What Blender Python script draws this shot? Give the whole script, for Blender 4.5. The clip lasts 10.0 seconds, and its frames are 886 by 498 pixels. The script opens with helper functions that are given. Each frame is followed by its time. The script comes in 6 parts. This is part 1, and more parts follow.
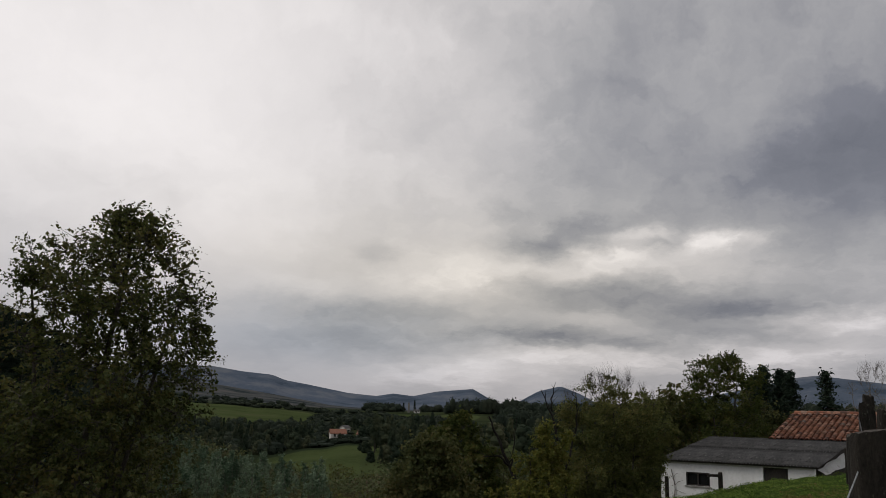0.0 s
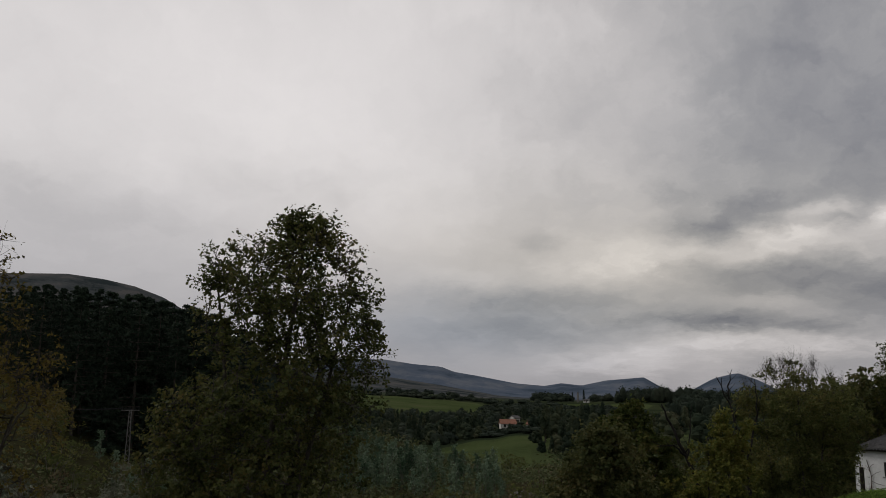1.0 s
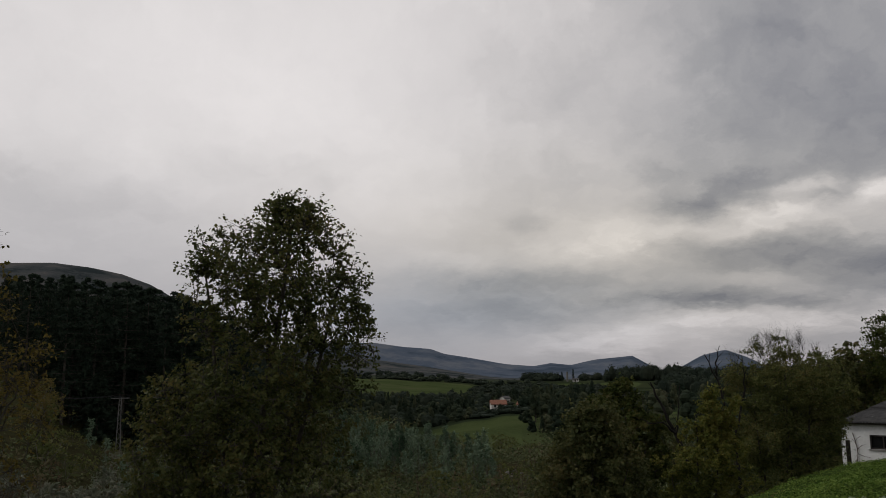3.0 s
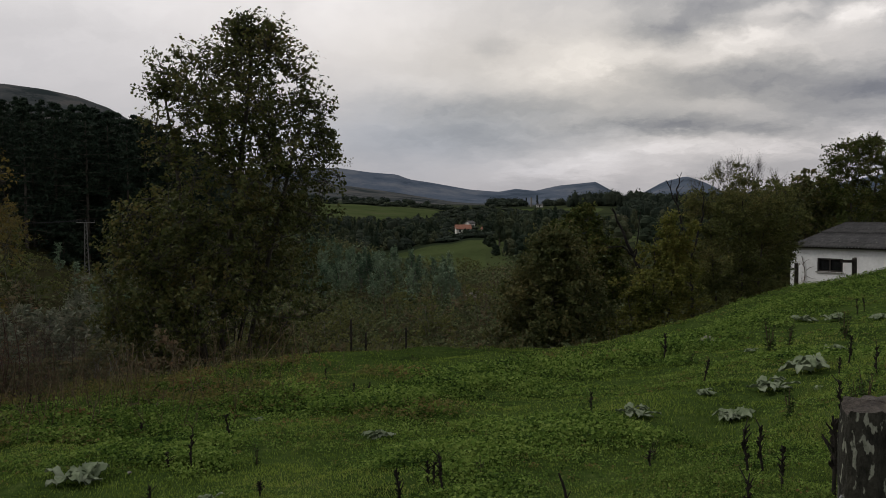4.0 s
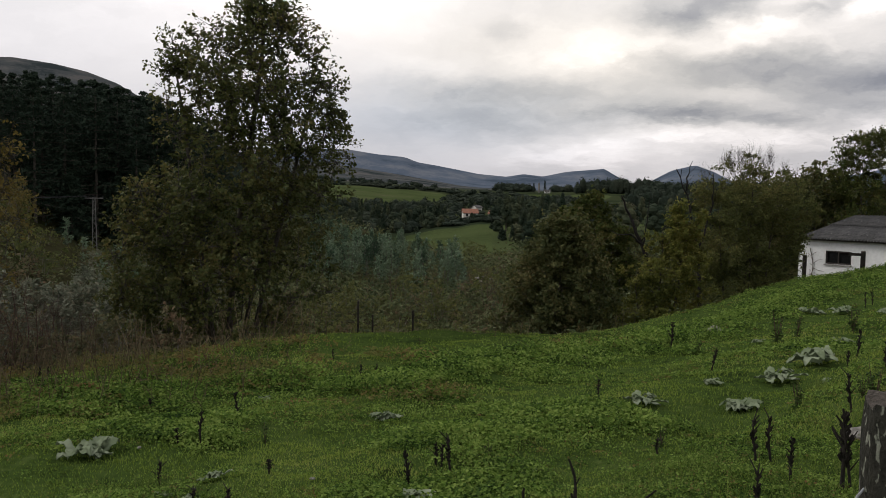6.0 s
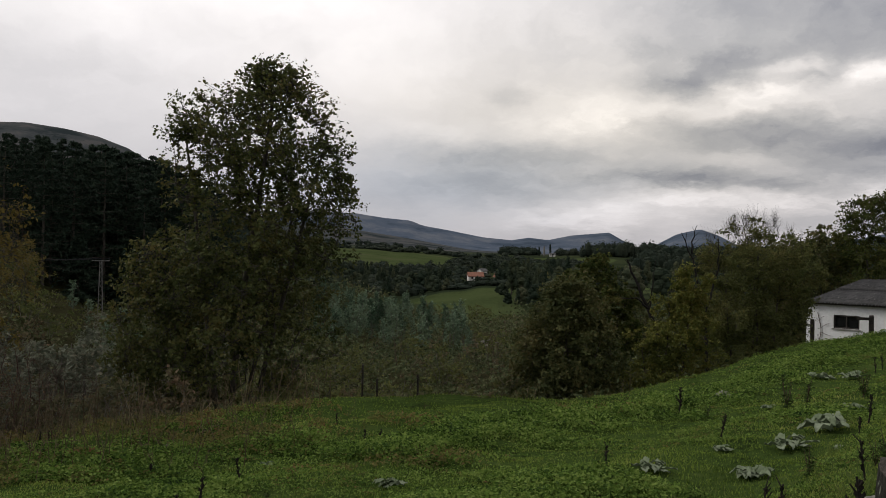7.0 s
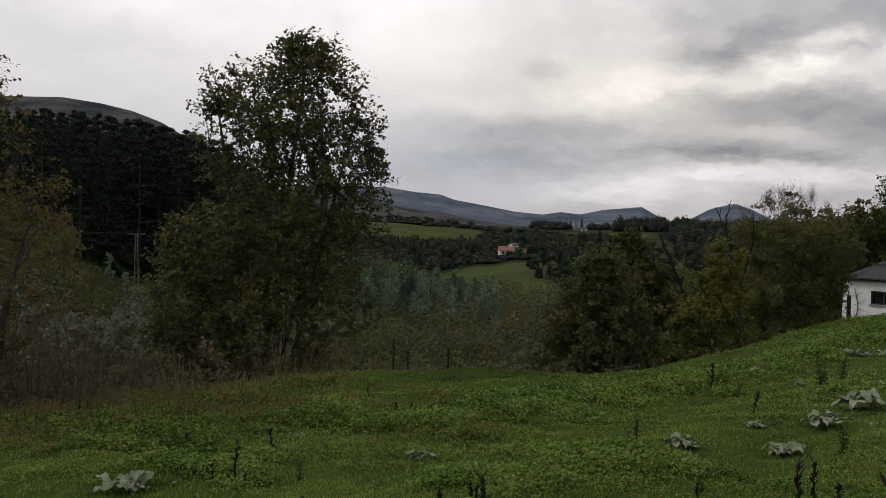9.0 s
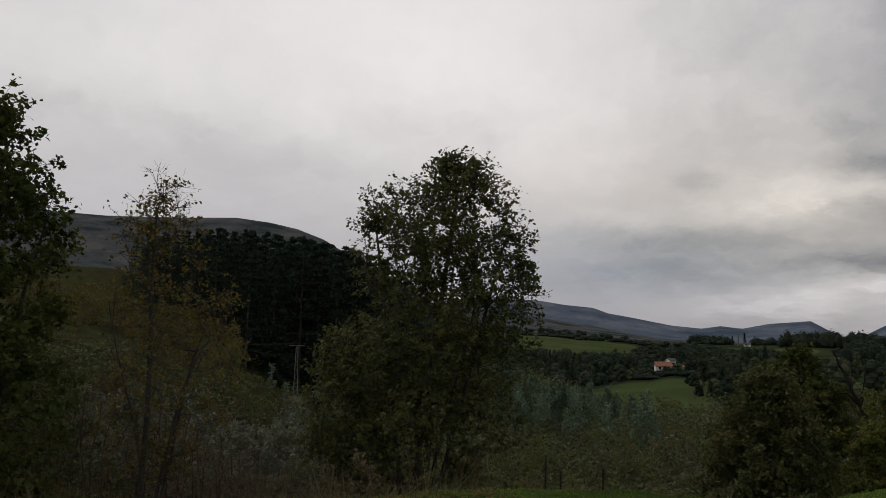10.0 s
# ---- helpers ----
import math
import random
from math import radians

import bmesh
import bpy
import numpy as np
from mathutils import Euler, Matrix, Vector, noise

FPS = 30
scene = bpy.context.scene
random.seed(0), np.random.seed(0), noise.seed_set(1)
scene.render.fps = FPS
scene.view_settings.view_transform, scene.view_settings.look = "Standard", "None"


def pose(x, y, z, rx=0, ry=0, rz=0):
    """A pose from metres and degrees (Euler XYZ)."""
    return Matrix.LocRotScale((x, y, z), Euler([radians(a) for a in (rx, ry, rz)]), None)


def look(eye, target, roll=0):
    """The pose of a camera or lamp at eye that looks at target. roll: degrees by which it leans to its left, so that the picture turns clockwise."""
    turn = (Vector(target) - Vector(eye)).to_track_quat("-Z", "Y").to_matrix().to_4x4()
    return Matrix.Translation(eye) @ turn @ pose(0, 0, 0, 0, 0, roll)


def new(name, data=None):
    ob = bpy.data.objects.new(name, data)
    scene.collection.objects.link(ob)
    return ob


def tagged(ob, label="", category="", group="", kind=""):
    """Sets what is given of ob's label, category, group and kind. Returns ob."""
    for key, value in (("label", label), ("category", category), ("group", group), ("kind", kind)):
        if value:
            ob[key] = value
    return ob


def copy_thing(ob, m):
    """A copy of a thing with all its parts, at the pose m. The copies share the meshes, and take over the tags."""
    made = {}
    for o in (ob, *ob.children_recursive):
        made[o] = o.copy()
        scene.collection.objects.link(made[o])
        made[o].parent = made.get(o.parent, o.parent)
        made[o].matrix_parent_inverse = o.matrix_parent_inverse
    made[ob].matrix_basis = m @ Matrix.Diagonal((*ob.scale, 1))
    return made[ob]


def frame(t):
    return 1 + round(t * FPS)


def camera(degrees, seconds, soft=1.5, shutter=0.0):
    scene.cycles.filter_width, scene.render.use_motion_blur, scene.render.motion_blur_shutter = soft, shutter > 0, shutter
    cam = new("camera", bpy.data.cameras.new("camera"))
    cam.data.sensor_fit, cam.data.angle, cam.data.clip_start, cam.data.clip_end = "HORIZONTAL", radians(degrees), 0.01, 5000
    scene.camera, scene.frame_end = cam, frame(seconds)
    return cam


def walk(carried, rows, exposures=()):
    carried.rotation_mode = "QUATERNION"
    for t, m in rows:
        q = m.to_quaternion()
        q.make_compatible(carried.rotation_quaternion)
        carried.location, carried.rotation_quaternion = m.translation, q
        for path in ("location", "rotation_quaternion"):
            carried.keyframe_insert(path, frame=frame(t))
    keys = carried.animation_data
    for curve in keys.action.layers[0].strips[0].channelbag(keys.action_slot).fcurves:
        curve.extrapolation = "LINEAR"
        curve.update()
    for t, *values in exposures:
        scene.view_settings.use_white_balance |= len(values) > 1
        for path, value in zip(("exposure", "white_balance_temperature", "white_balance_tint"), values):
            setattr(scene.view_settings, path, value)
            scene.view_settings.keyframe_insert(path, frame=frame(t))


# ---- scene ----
# Camera: a hand-held phone, standing on a hillside pasture, turning and tilting.
EYE = 1.6
cam = camera(56.2, 10.0, soft=0.8)
ROWS = (  # seconds, sideways, yaw, pitch, roll
    (0.0, 0.07, -8.04, 11.10, 1.20), (0.5, 0.07, 0.73, 10.55, 1.04), (1.0, 0.07, 3.23, 10.28, 0.50),
    (1.5, 0.07, 3.41, 9.60, 0.25), (2.0, 0.07, 3.32, 9.06, -0.08), (2.2, 0.07, 3.14, 8.98, -0.30),
    (3.3, 0.07, 1.69, 9.08, -0.58), (3.5, 0.07, 1.01, 8.71, -0.55), (3.7, 0.07, 0.45, 4.38, -0.55),
    (4.0, 0.06, 0.15, -2.95, -0.48), (4.5, 0.01, 0.0, -5.33, 0.0), (5.0, -0.01, -0.13, -5.77, 0.41),
    (5.2, -0.01, -0.12, -5.76, 0.57), (6.3, 0.0, 0.78, -2.98, 0.86), (6.5, 0.0, 0.85, -2.15, 0.87),
    (7.0, 0.0, 1.01, 0.28, 0.92), (7.5, 0.0, 1.19, 0.64, 0.98), (8.0, 0.0, 1.31, -2.06, 0.97),
    (8.5, 0.0, 1.61, -4.28, 1.14), (9.0, 0.0, 3.11, -1.54, 1.06), (9.2, 0.0, 4.94, 0.60, 1.02),
    (9.5, 0.0, 7.30, 3.15, 0.97), (10.0, 0.0, 13.67, 6.04, 1.45))
EXPOSURES = ((0.0, -0.62), (0.5, -0.80), (1.0, -0.86), (2.2, -0.82), (3.3, -0.80), (3.5, -0.77), (4.0, -0.5), (4.5, -0.15), (5.2, 0.0), (6.3, -0.06), (6.5, -0.10), (7.0, -0.3), (7.5, -0.35), (8.0, -0.28), (8.5, 0.0), (9.0, -0.28), (9.5, -0.55), (10.0, -0.72))
walk(cam, [(t, pose(sx, 0, EYE, 90 + pitch, 0, yaw) @ pose(0, 0, 0, 0, 0, roll)) for t, sx, yaw, pitch, roll in ROWS], EXPOSURES)


# ---- sky and light ----
class Nodes:
    """Short way to write chains of shader nodes."""

    def __init__(self, tree):
        self.tree = tree
        tree.nodes.clear()

    def add(self, kind):
        return self.tree.nodes.new(kind)

    def put(self, socket, value):
        if isinstance(value, bpy.types.NodeSocket):
            self.tree.links.new(value, socket)
        else:
            socket.default_value = value

    def math(self, op, a, b=0.0, c=0.0, clamp=False):
        n = self.add("ShaderNodeMath")
        n.operation, n.use_clamp = op, clamp
        for s, v in zip(n.inputs, (a, b, c)):
            self.put(s, v)
        return n.outputs[0]

    def vec(self, op, a, b=(0, 0, 0)):
        n = self.add("ShaderNodeVectorMath")
        n.operation = op
        self.put(n.inputs[0], a), self.put(n.inputs[1], b)
        return n.outputs[0]

    def xyz(self, x, y, z):
        n = self.add("ShaderNodeCombineXYZ")
        for s, v in zip(n.inputs, (x, y, z)):
            self.put(s, v)
        return n.outputs[0]

    def split(self, v):
        n = self.add("ShaderNodeSeparateXYZ")
        self.put(n.inputs[0], v)
        return n.outputs

    def noise(self, v, scale, detail=4.0, rough=0.55, color=False):
        n = self.add("ShaderNodeTexNoise")
        self.put(n.inputs["Vector"], v)
        n.inputs["Scale"].default_value, n.inputs["Detail"].default_value, n.inputs["Roughness"].default_value = scale, detail, rough
        return n.outputs["Color" if color else "Fac"]

    def ramp(self, fac, stops, smooth=True):
        n = self.add("ShaderNodeValToRGB")
        self.put(n.inputs[0], fac)
        n.color_ramp.interpolation = "EASE" if smooth else "LINEAR"
        for i, (p, c) in enumerate(stops):
            e = n.color_ramp.elements[i] if i < 2 else n.color_ramp.elements.new(p)
            e.position, e.color = p, (*(c if isinstance(c, tuple) else (c, c, c)), 1)
        return n.outputs[0]

    def mix(self, fac, a, b, mode="MIX"):
        n = self.add("ShaderNodeMix")
        n.data_type, n.blend_type = "RGBA", mode
        for s, v in ((n.inputs[0], fac), (n.inputs[6], a), (n.inputs[7], b)):
            if isinstance(v, tuple) and len(v) == 3:
                v = (*v, 1)
            self.put(s, v)
        return n.outputs[2]


SUN_AZ, SUN_EL = -75.0, 38.0
world = bpy.data.worlds.new("overcast_sky")
scene.world = world
world.use_nodes = True
g = Nodes(world.node_tree)
way = g.add("ShaderNodeTexCoord").outputs["Generated"]
dx, dy, dz = g.split(way)
az = g.math("MULTIPLY", g.math("ARCTAN2", dx, dy), 57.296)
el = g.math("MULTIPLY", g.math("ARCSINE", dz), 57.296)
high = g.math("MULTIPLY", g.math("LOGARITHM", g.math("MULTIPLY_ADD", g.math("MAXIMUM", el, 0.0), 0.16, 1.0), 2.718), 2.6)
deck = g.xyz(g.math("MULTIPLY", az, 0.085), high, 0.0)      # bearings and elevations, drawn out sideways like the cloud bands
sway = g.split(g.noise(deck, 1.0, 3.0, 0.5, color=True))
curl = g.split(g.noise(deck, 4.5, 5.0, 0.6, color=True))
azw = g.math("MULTIPLY_ADD", g.math("SUBTRACT", curl[0], 0.5), 4.0, g.math("MULTIPLY_ADD", g.math("SUBTRACT", sway[0], 0.5), 7.0, az))
elw = g.math("MULTIPLY_ADD", g.math("SUBTRACT", curl[1], 0.5), 1.7, g.math("MULTIPLY_ADD", g.math("SUBTRACT", sway[1], 0.5), 2.2, el))
ahead = g.math("MULTIPLY_ADD", g.math("SUBTRACT", curl[0], 0.5), 0.35, g.math("MULTIPLY", az, 0.075))
above = g.math("MULTIPLY_ADD", g.math("SUBTRACT", curl[1], 0.5), 0.5, high)
frayed = g.math("MULTIPLY_ADD", g.math("SUBTRACT", g.noise(g.xyz(ahead, above, 3.0), 2.2, 6.0, 0.58), 0.5), 3.3, 1.0)   # breaks the edges of the bands into wisps


def blob(a, e, sa, se, amount, ragged=True):
    """A soft swelling of the cloud deck round an azimuth and elevation."""
    u = g.math("DIVIDE", g.math("SUBTRACT", azw, a), sa)
    v = g.math("DIVIDE", g.math("SUBTRACT", elw, e), se)
    d = g.math("ADD", g.math("MULTIPLY", u, u), g.math("MULTIPLY", v, v))
    soft = g.math("MULTIPLY", g.math("EXPONENT", g.math("MULTIPLY", d, -1.0)), amount)
    return g.math("MULTIPLY", soft, frayed) if ragged and sa < 12 else soft


CLOUDS = (  # azimuth, elevation, their spreads, brightness
    (-9, 22, 20, 12, 0.28), (-8, 11, 13, 5, 0.09), (-36, 20, 20, 14, 0.20), (34, 15.6, 15, 3.8, -0.30), (33, 22, 19, 7, -0.20), (48, 16, 16, 10, -0.14), (17, 17, 8, 3.0, -0.09), (24, 25, 12, 4.5, -0.07),
    (15.2, 11.6, 3.6, 0.9, -0.25), (19.0, 12.9, 2.8, 0.7, -0.17), (12.8, 13.6, 3.2, 0.9, -0.08), (19.6, 11.0, 2.6, 0.55, 0.26), (26.3, 11.3, 2.6, 0.6, 0.24), (21.5, 12.1, 2.2, 0.5, 0.16), (23.3, 11.3, 1.9, 0.4, -0.16),
    (11.5, 9.0, 3.6, 1.4, 0.14), (6.5, 9.4, 4.0, 1.8, 0.13), (3.9, 10.6, 1.8, 0.8, -0.12), (18.5, 10.0, 4.5, 0.9, 0.12), (20.4, 8.5, 5.4, 0.9, -0.17), (26.0, 7.0, 10, 0.8, -0.20), (18.5, 6.7, 4.5, 0.45, 0.14), (30, 9.0, 5, 0.9, 0.08),
    (13.5, 5.3, 10, 0.75, -0.23), (24, 5.0, 8, 0.6, -0.12), (2.0, 6.6, 6.5, 0.8, -0.16), (17.0, 3.6, 9, 0.8, 0.21), (29, 3.6, 8, 0.7, 0.20), (33.7, 5.9, 3.5, 0.6, 0.24), (1.5, 4.2, 9, 1.3, -0.13), (8.5, 2.6, 6, 0.8, 0.14), (-3.0, 8.0, 5, 0.8, 0.06),
    (-24, 11.5, 9, 1.4, -0.06), (-14, 14.5, 9, 1.6, -0.07), (-22, 6.0, 13, 4.0, -0.02), (-14, 6.5, 8, 1.4, -0.04), (-36, 13.5, 9, 1.6, -0.06))
thick = 0.67
for b in CLOUDS:
    thick = g.math("ADD", thick, blob(*b))
streak = g.ramp(g.noise(g.xyz(ahead, above, 7.0), 1.1, 7.0, 0.52), ((0.30, 0.0), (0.70, 1.0)))
fine = g.noise(g.xyz(g.math("MULTIPLY", ahead, 1.6), above, 1.0), 3.0, 6.0, 0.58)
billow = g.math("MULTIPLY_ADD", g.math("MULTIPLY_ADD", az, 0.035, 0.15, clamp=True), 0.17, 0.05)   # the deck breaks up towards the right
thick = g.math("MULTIPLY_ADD", g.math("SUBTRACT", streak, 0.5), billow, thick)
thick = g.math("MULTIPLY_ADD", g.math("SUBTRACT", fine, 0.5), g.math("MULTIPLY_ADD", billow, 0.75, 0.03), thick)
cloud = g.ramp(thick, ((0.0, (0.15, 0.158, 0.195)), (0.30, (0.318, 0.322, 0.368)), (0.55, (0.595, 0.585, 0.600)), (0.78, (0.94, 0.898, 0.892)), (1.0, (1.365, 1.30, 1.285))), smooth=False)
low = g.math("MULTIPLY_ADD", g.math("MULTIPLY", el, 0.07, clamp=True), 0.30, 0.76)          # thicker air towards the horizon
cloud = g.mix(1.0, cloud, g.xyz(low, low, g.math("MULTIPLY_ADD", low, 0.80, 0.21)), "MULTIPLY")
cloud = g.mix(g.math("MULTIPLY", blob(10, 8, 20, 6, 1.0, False), 1.0, clamp=True), cloud, g.mix(1.0, cloud, (1.045, 1.015, 0.915), "MULTIPLY"))   # the sun behind the deck warms it
cloud = g.mix(g.math("MULTIPLY", blob(-1, 4.6, 11, 2.6, 1.0, False), 1.0, clamp=True), cloud, g.mix(1.0, cloud, (0.92, 0.985, 1.07), "MULTIPLY"))   # bluer, deeper cloud over the far ridges
sky = g.add("ShaderNodeTexSky")
sky.sky_type, sky.sun_disc, sky.sun_elevation, sky.sun_rotation = "NISHITA", False, radians(SUN_EL), radians(SUN_AZ)
lit = g.mix(0.93, g.vec("MULTIPLY", sky.outputs[0], (0.12, 0.12, 0.12)), cloud)
back = g.add("ShaderNodeBackground")
g.put(back.inputs[0], lit)
back.inputs[1].default_value = 1.0
g.put(g.add("ShaderNodeOutputWorld").inputs[0], back.outputs[0])

sun_data = bpy.data.lights.new("sun", "SUN")
sun_data.energy, sun_data.angle, sun_data.color = 1.4, radians(14), (1.0, 0.95, 0.88)
sun = new("sun", sun_data)
sun.matrix_world = look((0, 0, 0), (-math.sin(radians(SUN_AZ)) * math.cos(radians(SUN_EL)), -math.cos(radians(SUN_AZ)) * math.cos(radians(SUN_EL)), -math.sin(radians(SUN_EL))))


# ---- materials ----
def material(name, rough=0.8, metal=0.0, spec=0.3):
    m = bpy.data.materials.new(name)
    m.use_nodes = True
    n = Nodes(m.node_tree)
    out = n.add("ShaderNodeOutputMaterial")
    p = n.add("ShaderNodeBsdfPrincipled")
    p.inputs["Roughness"].default_value, p.inputs["Metallic"].default_value = rough, metal
    p.inputs["Specular IOR Level"].default_value = spec
    n.put(out.inputs[0], p.outputs[0])
    return m, n, p, out


def relief(n, p, height, strength, distance):
    b = n.add("ShaderNodeBump")
    b.inputs["Strength"].default_value, b.inputs["Distance"].default_value = strength, distance
    n.put(b.inputs["Height"], height)
    n.put(p.inputs["Normal"], b.outputs[0])


def rough_material(name, dark, light, scale, rough=0.85, bump=0.4, depth=0.02, spots=None, stretch=(1, 1, 1), spec=0.25, per_object=0.0):
    """A surface whose colour goes from dark to light at two scales, with fine relief and, if given, spots of a third colour."""
    m, n, p, _ = material(name, rough, 0.0, spec)
    at = n.vec("MULTIPLY", n.add("ShaderNodeTexCoord").outputs["Object"], stretch)
    big, small = n.noise(at, scale, 4.0), n.noise(at, scale * 9.0, 5.0, 0.65)
    f = n.math("ADD", n.math("MULTIPLY", big, 0.55), n.math("MULTIPLY", small, 0.45))
    c = n.ramp(f, ((0.33, dark), (0.67, light)))
    if spots:
        s = n.ramp(n.noise(at, scale * spots[1], 3.0, 0.5), ((spots[2], 0.0), (spots[2] + 0.06, 1.0)))
        c = n.mix(s, c, spots[0])
    if per_object:
        r = n.add("ShaderNodeObjectInfo").outputs["Random"]
        c = n.mix(1.0, c, n.ramp(r, ((0.0, 1.0 - per_object), (1.0, 1.0 + per_object * 0.6)), smooth=False), "MULTIPLY")
    n.put(p.inputs["Base Color"], c)
    relief(n, p, small, bump, depth)
    return m


def leaf_material(name, colours, translucent=0.35, rough=0.55, patch=0.6, gloss=0.06, isle_share=0.6, own_share=0.0):
    """Leaves: each its own shade, drifting through the crown in patches; light shines through them."""
    m, n, p, out = material(name, max(rough, 0.75 - gloss), 0.0, gloss)
    isle = n.add("ShaderNodeNewGeometry").outputs["Random Per Island"]
    at = n.add("ShaderNodeTexCoord").outputs["Object"]
    drift = n.noise(at, patch, 3.0)
    own = n.math("MULTIPLY", n.math("SUBTRACT", n.add("ShaderNodeObjectInfo").outputs["Random"], 0.5), own_share)
    f = n.math("ADD", n.math("MULTIPLY_ADD", isle, isle_share, own), n.math("MULTIPLY_ADD", n.math("SUBTRACT", drift, 0.5), 1.5, 0.2))
    step = 1.0 / max(1, len(colours) - 1)
    c = n.ramp(f, [(i * step, k) for i, k in enumerate(colours)], smooth=False)
    n.put(p.inputs["Base Color"], c)
    t = n.add("ShaderNodeBsdfTranslucent")
    n.put(t.inputs[0], c)
    s = n.add("ShaderNodeMixShader")
    n.put(s.inputs[0], translucent), n.put(s.inputs[1], p.outputs[0]), n.put(s.inputs[2], t.outputs[0])
    n.put(out.inputs[0], s.outputs[0])
    return m


M_BARK = rough_material("bark", (0.025, 0.022, 0.018), (0.085, 0.075, 0.062), 6.0, 0.9, 0.8, 0.03, stretch=(1, 1, 0.3))
M_BARK_PALE = rough_material("pale_bark", (0.07, 0.062, 0.052), (0.19, 0.175, 0.155), 5.0, 0.85, 0.6, 0.02, stretch=(1, 1, 0.35))
M_DEADWOOD = rough_material("dead_wood", (0.006, 0.005, 0.0045), (0.022, 0.019, 0.016), 7.0, 0.9, 0.7, 0.02, stretch=(1, 1, 0.2))
M_LEAF_ALDER = leaf_material("alder_leaf", ((0.031, 0.042, 0.015), (0.062, 0.077, 0.024), (0.100, 0.106, 0.033), (0.148, 0.122, 0.042)), gloss=0.14)
M_LEAF_HAZEL = leaf_material("hazel_leaf", ((0.034, 0.046, 0.018), (0.064, 0.078, 0.028), (0.102, 0.104, 0.038), (0.128, 0.102, 0.040)), gloss=0.12)
M_LEAF_GOLD = leaf_material("yellowing_leaf", ((0.054, 0.068, 0.018), (0.100, 0.118, 0.030), (0.170, 0.168, 0.040), (0.165, 0.136, 0.042)))
M_LEAF_WILLOW = leaf_material("willow_leaf", ((0.052, 0.068, 0.024), (0.094, 0.110, 0.037), (0.145, 0.150, 0.053), (0.174, 0.150, 0.055)))
M_LEAF_OAK = leaf_material("oak_leaf", ((0.029, 0.044, 0.013), (0.053, 0.073, 0.020), (0.088, 0.099, 0.028), (0.112, 0.095, 0.031)))
M_LEAF_BIRCH = leaf_material("birch_leaf", ((0.060, 0.056, 0.018), (0.110, 0.094, 0.028), (0.165, 0.128, 0.038), (0.095, 0.070, 0.028)))
M_NEEDLE = leaf_material("pine_needle", ((0.013, 0.022, 0.016), (0.023, 0.037, 0.025), (0.038, 0.054, 0.034)), 0.1, 0.7)
M_LEAF_EUC = leaf_material("eucalyptus_leaf", ((0.034, 0.062, 0.036), (0.094, 0.150, 0.092), (0.225, 0.300, 0.205), (0.110, 0.150, 0.080)), 0.2, 0.5, own_share=0.8)
M_LEAF_SAGE = leaf_material("grey_willow_leaf", ((0.062, 0.076, 0.050), (0.125, 0.142, 0.100), (0.215, 0.230, 0.172), (0.140, 0.112, 0.072)), 0.2, 0.6, own_share=0.5)
M_LEAF_BRAMBLE = leaf_material("bramble_leaf", ((0.058, 0.068, 0.038), (0.105, 0.110, 0.058), (0.140, 0.116, 0.066), (0.185, 0.122, 0.078)), own_share=0.5)
M_LEAF_SCRUB = leaf_material("scrub_leaf", ((0.034, 0.048, 0.024), (0.066, 0.085, 0.038), (0.104, 0.118, 0.056), (0.110, 0.092, 0.054)), 0.15, 0.8, 0.08)
M_LEAF_RIDGE = leaf_material("ridge_wood_leaf", ((0.018, 0.027, 0.020), (0.028, 0.038, 0.027), (0.042, 0.050, 0.034), (0.055, 0.055, 0.036)), 0.1, 0.9, 0.03, isle_share=0.25)
M_LEAF_BROOM = leaf_material("broom_leaf", ((0.072, 0.068, 0.024), (0.125, 0.114, 0.038), (0.185, 0.155, 0.052), (0.190, 0.135, 0.055)), 0.15, 0.8, 0.5)
M_LEAF_FAR = leaf_material("valley_wood_leaf", ((0.022, 0.034, 0.022), (0.042, 0.056, 0.034), (0.070, 0.080, 0.044), (0.098, 0.092, 0.056)), 0.15, 0.8, 0.25, isle_share=0.25, own_share=0.9)
M_GRASS = leaf_material("grass_blade", ((0.047, 0.074, 0.015), (0.128, 0.190, 0.032), (0.222, 0.296, 0.058), (0.34, 0.34, 0.11)), 0.4, 0.5, 0.25, 0.06)
M_WEED = leaf_material("meadow_herb", ((0.011, 0.028, 0.007), (0.054, 0.102, 0.019), (0.128, 0.206, 0.036), (0.210, 0.288, 0.068)), 0.35, 0.5, 1.3, 0.06, 0.85)
M_LEAF_WEED = leaf_material("dock_leaf", ((0.020, 0.036, 0.012), (0.045, 0.075, 0.020), (0.080, 0.100, 0.030)), 0.25, 0.6, 2.0)
M_WEED_BROWN = leaf_material("fading_herb", ((0.052, 0.070, 0.021), (0.112, 0.124, 0.036), (0.180, 0.152, 0.052), (0.180, 0.108, 0.050)), 0.35, 0.6, 0.7)
M_STRAW = leaf_material("dry_stem", ((0.050, 0.036, 0.024), (0.105, 0.080, 0.050), (0.23, 0.19, 0.12)), 0.15, 0.8, 0.8)
M_TUFT = leaf_material("coarse_grass", ((0.050, 0.088, 0.020), (0.105, 0.160, 0.034), (0.190, 0.215, 0.065)), 0.35, 0.6, 1.0)
M_TALLGRASS = leaf_material("tall_dry_grass", ((0.060, 0.076, 0.024), (0.100, 0.116, 0.042), (0.170, 0.160, 0.075), (0.26, 0.22, 0.12)), 0.3, 0.8, 0.5)
M_MULLEIN = leaf_material("woolly_leaf", ((0.085, 0.118, 0.062), (0.165, 0.205, 0.125), (0.310, 0.350, 0.255)), 0.15, 0.9, 6.0)
